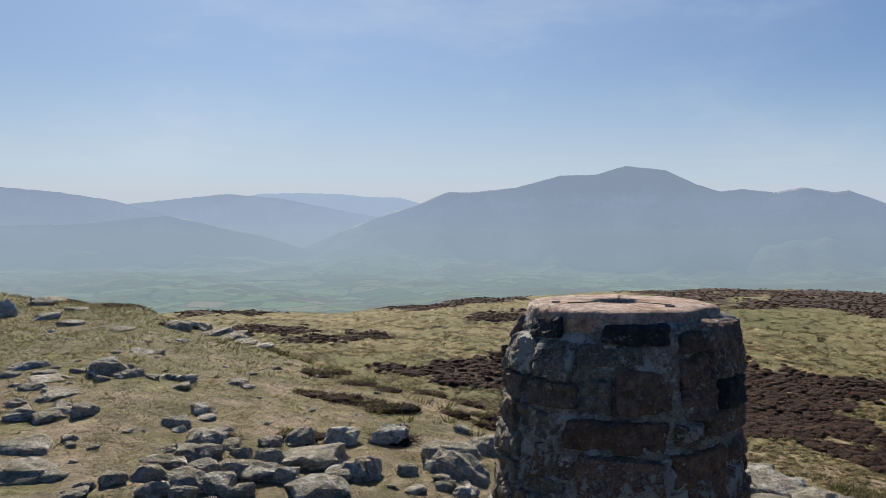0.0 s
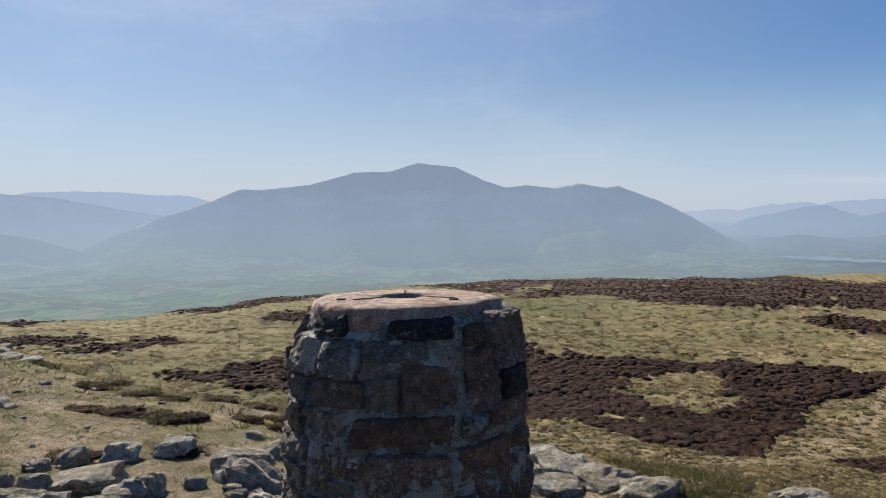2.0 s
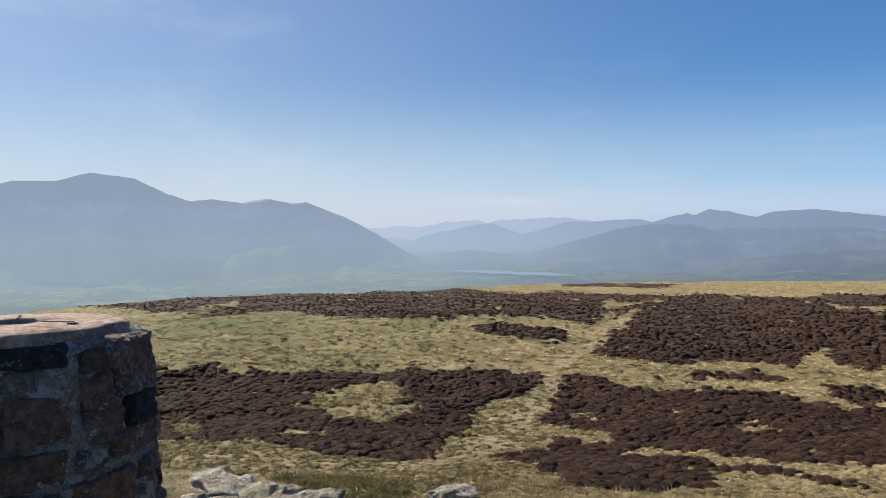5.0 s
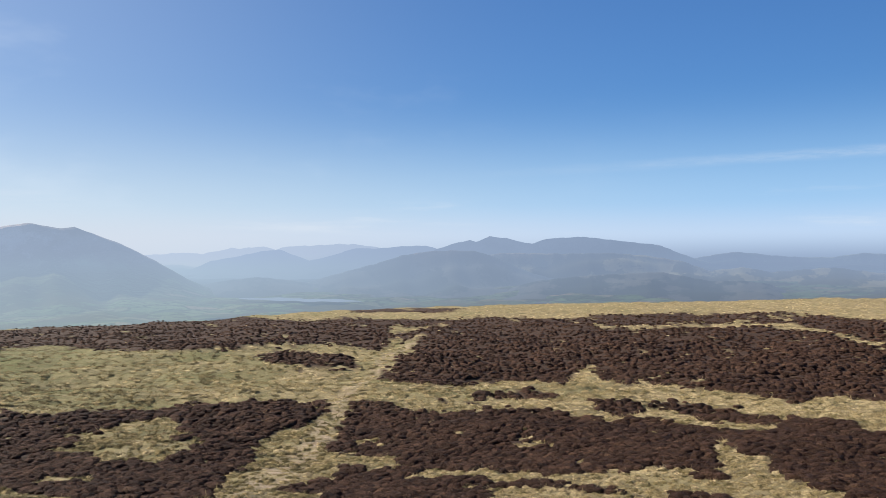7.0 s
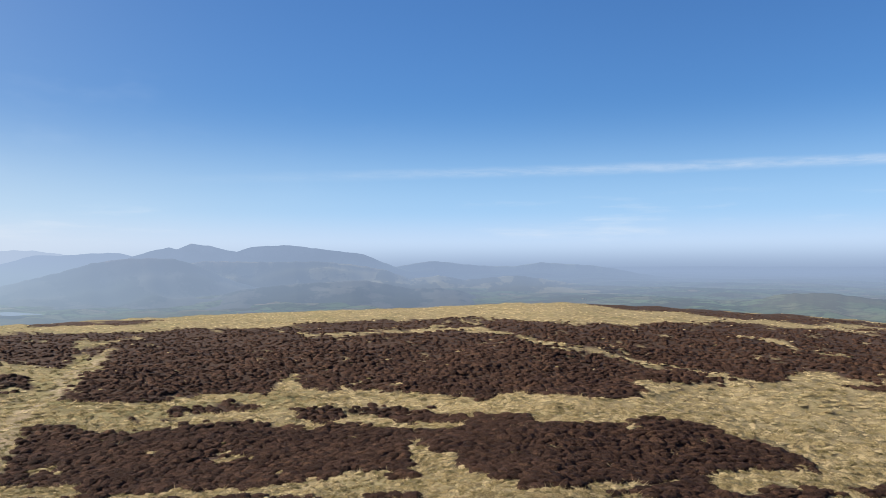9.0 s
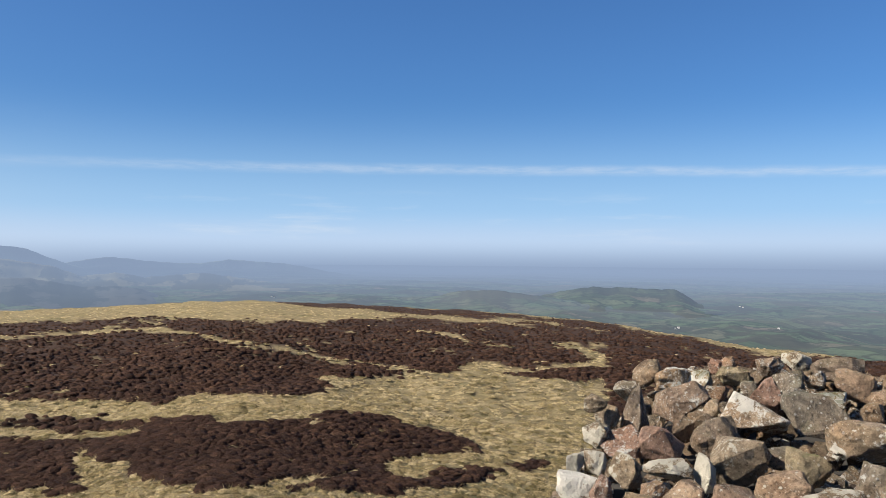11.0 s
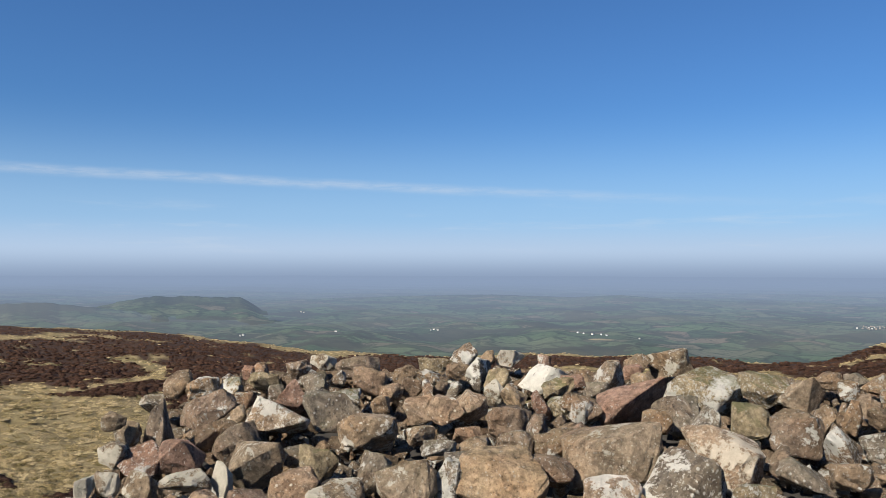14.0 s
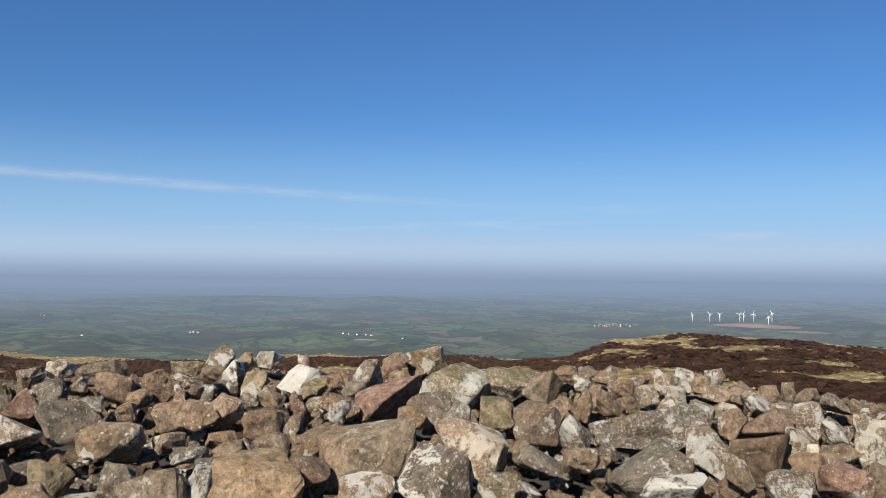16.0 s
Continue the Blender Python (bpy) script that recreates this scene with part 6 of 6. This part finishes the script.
def build_grass():
    rnd = np.random.default_rng(4)
    # tussocks over the open moor
    x, y, s = scatter(0.16, 5.5, 250.0, -32, 172, rnd, 0.0094)
    az = np.degrees(np.arctan2(x, y))
    keep = ~heather_at(x, y) & ((az > 24) | (np.hypot(x, y) > np.interp(az, SHOULDER_AZ, SHOULDER_R) + 0.5)) & (rnd.random(len(x)) < 0.72 + 0.45 * blur_noise(x, y, 1.6, 0.8)) & (near_way(x, y, 0.4) < rnd.uniform(0.5, 2.0, len(x)))
    x, y, s, az = x[keep], y[keep], s[keep], az[keep]
    _, grn, _ = cover(x, y)
    tone = np.clip(rnd.normal(0.66, 0.27, len(x)) - 0.45 * grn + 0.42 * blur_noise(x, y, 1.3, 2.1) - 0.33 * np.clip((64 - az) / 35, 0, 1), 0, 1)
    size = np.minimum(0.42, s * rnd.uniform(0.6, 1.6, len(x)) * (0.8 + 0.35 * blur_noise(x, y, 2.4, 3.3)))
    tall = np.minimum(0.55, 0.16 / size)
    away = np.hypot(x, y) > 30.0
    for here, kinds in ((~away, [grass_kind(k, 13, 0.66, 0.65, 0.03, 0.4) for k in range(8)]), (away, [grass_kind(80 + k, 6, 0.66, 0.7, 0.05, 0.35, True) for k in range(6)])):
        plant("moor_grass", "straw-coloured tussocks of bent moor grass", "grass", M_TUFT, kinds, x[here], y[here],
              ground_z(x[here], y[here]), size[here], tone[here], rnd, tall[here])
    # close-cropped turf round the summit
    x, y, s = scatter(0.045, 3.2, 17.5, -32, 44, rnd, 0.0085)
    _, grn, worn = cover(x, y)
    keep = (rnd.random(len(x)) > 0.1 + worn * 0.75 + 0.25 * (blur_noise(x, y, 1.1, 0.2) > 0.25)) & (np.hypot(x, y) < np.interp(np.degrees(np.arctan2(x, y)), SHOULDER_AZ, SHOULDER_R) + 1.0)
    x, y, s, grn = x[keep], y[keep], s[keep], grn[keep]
    plant("turf", "short green and straw turf, thin and trodden", "grass", M_TURF, [grass_kind(20 + k, 9, 0.8, 0.9, 0.09) for k in range(5)],
          x, y, ground_z(x, y), s * rnd.uniform(0.5, 1.1, len(x)), np.clip(rnd.normal(0.72, 0.16, len(x)) - 0.4 * grn, 0, 1), rnd, 0.42)
    # dark hummocks of bilberry and dead heather on the brink
    xs, ys = [], []
    for az, d, wide, tall in HUMMOCKS:
        count = max(5, int(60 * wide * wide + 6))
        a, q = rnd.uniform(0, 6.283, count), 0.5 * wide * np.sqrt(rnd.random(count))
        mid = aim(az) * (d + 0.2 * wide)
        xs.append(mid.x + q * np.cos(a)), ys.append(mid.y + q * np.sin(a))
    x, y = np.concatenate(xs), np.concatenate(ys)
    plant("hummock", "low dark hummocks of bilberry and heather on the brink", "heather", M_HEATHER, [heather_kind(60 + k, 50) for k in range(4)],
          x, y, ground_z(x, y) - 0.01, rnd.uniform(0.14, 0.28, len(x)), np.clip(rnd.normal(0.5, 0.25, len(x)), 0, 1), rnd, 0.5)
    plant("hummock_grass", "yellow-green grass growing through the hummocks", "grass", M_RUSH, [grass_kind(70 + k, 22, 0.5, 0.7, 0.04) for k in range(4)],
          x, y, ground_z(x, y) + 0.03, rnd.uniform(0.04, 0.08, len(x)), rnd.random(len(x)), rnd, 0.45)
    # greener clumps on the brink, and long grass among the rocks
    x, y, s = scatter(0.33, 6.5, 13.0, -24, 12, rnd, 0.03)
    a, d = np.degrees(np.arctan2(x, y)), np.hypot(x, y)
    brink = np.interp(a, SHOULDER_AZ, SHOULDER_R)
    keep = (rnd.random(len(x)) < 0.55) & (d > brink - 2.0 - 0.8 * (a > -8)) & (d < brink + 0.6)
    x, y, s = x[keep], y[keep], s[keep]
    x2, y2, s2 = scatter(0.07, 5.0, 6.9, 27, 36, rnd, 0.0)
    keep = rnd.random(len(x2)) < 0.6
    x, y = np.concatenate([x, x2[keep]]), np.concatenate([y, y2[keep]])
    size = np.concatenate([rnd.uniform(0.06, 0.15, len(s)), rnd.uniform(0.05, 0.11, int(keep.sum()))])
    plant("green_grass", "longer green grass tufts on the brink", "grass", M_RUSH, [grass_kind(40 + k, 26, 0.45, 0.8, 0.035) for k in range(5)],
          x, y, ground_z(x, y), size, rnd.random(len(x)), rnd, 0.8)


build_heather()
build_grass()


# ======================= down in the valley =======================
def far_place(az, el):
    """Where a line of sight meets the valley floor, drawn in to scale; and that scale."""
    r = np.geomspace(1500, 14000, 3000)
    under = depth(r, az) - rolls(r, radians(az))
    k = int(np.argmax(under < r * math.tan(radians(-el))))
    d = float(drawn(r[k]))
    return aim(az) * d + Vector((0, 0, EYE - float(under[k]) * d / r[k])), d / r[k]


M_WHITE, n = material("white_paint")
finish(n, n.mix(n.noise(2.0, 4.0), (0.6, 0.6, 0.58), (0.72, 0.72, 0.7)), 0.5)
M_RENDER, n = material("village_stone")
finish(n, n.mix(n.noise(2.0, 4.0), (0.2, 0.18, 0.16), (0.32, 0.29, 0.25)), 0.9)
M_SLATES, n = material("slate_roof")
finish(n, n.mix(n.noise(1.5, 4.0), (0.1, 0.105, 0.115), (0.17, 0.17, 0.18)), 0.7)


def turbine(at, scale, turn, spin):
    base = thing("wind_turbine", at, "white three-bladed wind turbine standing on the plain", "wind turbine", "wind farm")
    hub = 52.0 * scale
    bm = bmesh.new()
    bmesh.ops.create_cone(bm, cap_ends=True, segments=12, radius1=2.4 * scale, radius2=1.3 * scale, depth=hub, matrix=Matrix.Translation((0, 0, hub / 2)))
    part("tower", bm, M_WHITE, base, smooth=True)
    facing = pose(0, 0, 0, 0, 0, turn)
    bm = bmesh.new()
    bmesh.ops.create_cube(bm, size=1.0, matrix=Matrix.Translation((0, 0, hub)) @ facing @ Matrix.Diagonal((3.2 * scale, 7 * scale, 3.4 * scale, 1)))
    bmesh.ops.bevel(bm, geom=list(bm.edges), offset=0.7 * scale, segments=2, affect="EDGES")
    part("nacelle", bm, M_WHITE, base)
    rotor = part("hub", bmesh_ball(1.7 * scale, (0, 0, 0)), M_WHITE, base, smooth=True)
    rotor.matrix_world = Matrix.Translation((0, 0, hub)) @ facing @ Matrix.Translation((0, -4.2 * scale, 0))
    for k in range(3):
        bm = bmesh.new()
        rows = []
        for t, w_ in ((0.0, 0.9), (0.15, 1.8), (0.5, 1.3), (1.0, 0.4)):
            z = t * 25.0 * scale
            rows.append([bm.verts.new((sx * w_ * scale, sy * 0.35 * scale, z)) for sx, sy in ((-1, 0), (0, -1), (1, 0), (0, 1))])
        for lo, hi in zip(rows, rows[1:]):
            for i in range(4):
                bm.faces.new((lo[i], lo[(i + 1) % 4], hi[(i + 1) % 4], hi[i]))
        bm.faces.new(rows[-1])
        bmesh.ops.recalc_face_normals(bm, faces=bm.faces)
        blade = part("blade", bm, M_WHITE, rotor)
        blade.matrix_basis = pose(0, 0, 0, 0, spin + 120 * k, 0)
    return base


def bmesh_ball(r, at):
    bm = bmesh.new()
    bmesh.ops.create_icosphere(bm, subdivisions=2, radius=r, matrix=Matrix.Translation(at))
    return bm


for k, (az, el) in enumerate(((157.93, -3.3), (159.06, -3.26), (159.7, -3.21), (160.95, -3.2), (161.19, -3.16), (161.82, -3.14), (162.72, -3.33), (162.93, -3.1))):
    p, s = far_place(az, el)
    turbine(p, s, -az + 180 + 25, 17 * k + 25)


def house(at, scale, turn, long, mat=None, label="white rendered farmhouse with a grey slate roof"):
    base = thing("farmhouse", at, label, "house", "farms on the plain")
    base.rotation_euler = (0, 0, radians(turn))
    l, w_, h, t = long * 0.36 * scale, 3 * scale, 4.5 * scale, 7 * scale
    bm = bmesh.new()
    ring = [(-l, -w_), (l, -w_), (l, w_), (-l, w_)]
    lo, hi = [bm.verts.new((x, y, -4 * scale)) for x, y in ring], [bm.verts.new((x, y, h)) for x, y in ring]
    a, b = bm.verts.new((-l, 0, t)), bm.verts.new((l, 0, t))
    for i in range(4):
        bm.faces.new((lo[i], lo[(i + 1) % 4], hi[(i + 1) % 4], hi[i]))
    bm.faces.new((hi[0], hi[3], a)), bm.faces.new((hi[2], hi[1], b))
    part("wall", bm, mat or M_WHITE, base)
    bm = bmesh.new()
    e = 0.6 * scale
    for sy in (-1, 1):
        q = [(-l - e, sy * (w_ + e), h - e), (l + e, sy * (w_ + e), h - e), (l + e, 0, t + e), (-l - e, 0, t + e)]
        q2 = [(x, y, z + e) for x, y, z in q]
        vs = [bm.verts.new(p) for p in q + q2]
        for f in ((0, 1, 2, 3), (4, 5, 6, 7), (0, 1, 5, 4), (1, 2, 6, 5), (2, 3, 7, 6), (3, 0, 4, 7)):
            bm.faces.new([vs[i] for i in f])
    bmesh.ops.recalc_face_normals(bm, faces=bm.faces)
    part("roof", bm, M_SLATES, base)


FARMS = ((114.4, -3.07), (114.6, -3.11), (123.5, -4.37), (123.7, -4.33), (124.0, -4.37), (123.5, -2.71), (123.7, -2.67), (124.4, -2.71),
         (127.4, -2.82), (127.6, -2.86), (133.8, -4.48), (134.2, -4.52), (134.8, -4.55), (135.4, -4.58), (135.8, -4.62), (138.0, -4.82),
         (82.3, -2.75), (82.5, -2.79), (110.3, -4.67), (110.5, -4.62), (116.8, -4.44))
rnd = random.Random(12)
for az, el in FARMS:
    p, s = far_place(az, el)
    house(p, s, -az + rnd.uniform(-40, 40), rnd.uniform(8, 16))
for k in range(26):
    p, s = far_place(rnd.uniform(151.4, 154.4), rnd.uniform(-3.78, -3.58))
    if k % 4:
        house(p, s, rnd.uniform(0, 180), rnd.uniform(7, 14), M_RENDER, "grey-brown stone house with a slate roof in a village")
    else:
        house(p, s, rnd.uniform(0, 180), rnd.uniform(6, 10))


# bare ploughland on the plain, under the wind farm and beside the village
def ploughland(az0, az1, el0, el1, hue):
    m, n = material("ploughed_earth")
    d = n.add("ShaderNodeBsdfDiffuse")
    # the same painted haze on the bare earth
    mixed, real, flat, r1 = painted_haze(n, d.outputs[0], 8900.0)
    true = n.vmath("SCALE", flat, scale=n.math("DIVIDE", real, r1))
    n.feed(d.inputs[0], n.mix(n.noise(0.01, 4.0, 0.6, true), tuple(c * 0.6 for c in hue), tuple(c * 1.3 for c in hue)))
    n.add("ShaderNodeOutputMaterial", {0: mixed})
    co = []
    for v in np.linspace(0, 1, 8):
        for u in np.linspace(0, 1, 24):
            az = az0 + (az1 - az0) * u + 0.15 * math.sin(9 * v)
            bow = 0.5 + (v - 0.5) * (0.35 + 0.65 * math.sin(math.pi * (0.08 + 0.84 * u))) + 0.1 * math.sin(5 * u)
            p, s = far_place(az, el0 + (el1 - el0) * bow)
            co.append(tuple(p * 0.998 + Vector((0, 0, 0.002 * EYE))))
    ob = mesh_object("ground_ploughland", co, grid_faces(8, 24)[:, ::-1].tolist(), m)
    tagged(ob, "bare red-brown ploughed field on the plain", "field", kind="structure")


ploughland(159.3, 164.6, -3.55, -3.3, (0.2, 0.125, 0.085))
ploughland(163.4, 166.3, -3.75, -3.66, (0.2, 0.14, 0.1))
ploughland(134.6, 136.2, -4.95, -4.85, (0.2, 0.17, 0.1))


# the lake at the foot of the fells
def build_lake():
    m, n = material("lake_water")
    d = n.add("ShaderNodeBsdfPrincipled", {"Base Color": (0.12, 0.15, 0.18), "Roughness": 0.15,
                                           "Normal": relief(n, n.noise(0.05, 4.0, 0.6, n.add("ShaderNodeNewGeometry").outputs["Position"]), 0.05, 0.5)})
    # haze painted over the water by emission
    mixed, *_ = painted_haze(n, d.outputs[0], 9000.0)
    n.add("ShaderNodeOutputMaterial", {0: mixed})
    co, cols = [], 60
    for side in range(2):
        for az in np.linspace(37.6, 46.2, cols):
            u = (az - 37.6) / 8.6
            r = 5750 - 700 * u + (side - 0.5) * 2 * 210 * max(0.0, math.sin(math.pi * u)) ** 0.6 * (1 + 0.25 * math.sin(az * 3))
            d_ = float(drawn(r))
            p = aim(az) * d_
            co.append((p.x, p.y, EYE + (-float(depth(r, az)) + 20.0) * d_ / r))
    ob = mesh_object("water_lake", co, grid_faces(2, cols)[:, ::-1].tolist(), m)
    tagged(ob, "pale still lake in the valley under the fells", "lake", kind="structure")


build_lake()
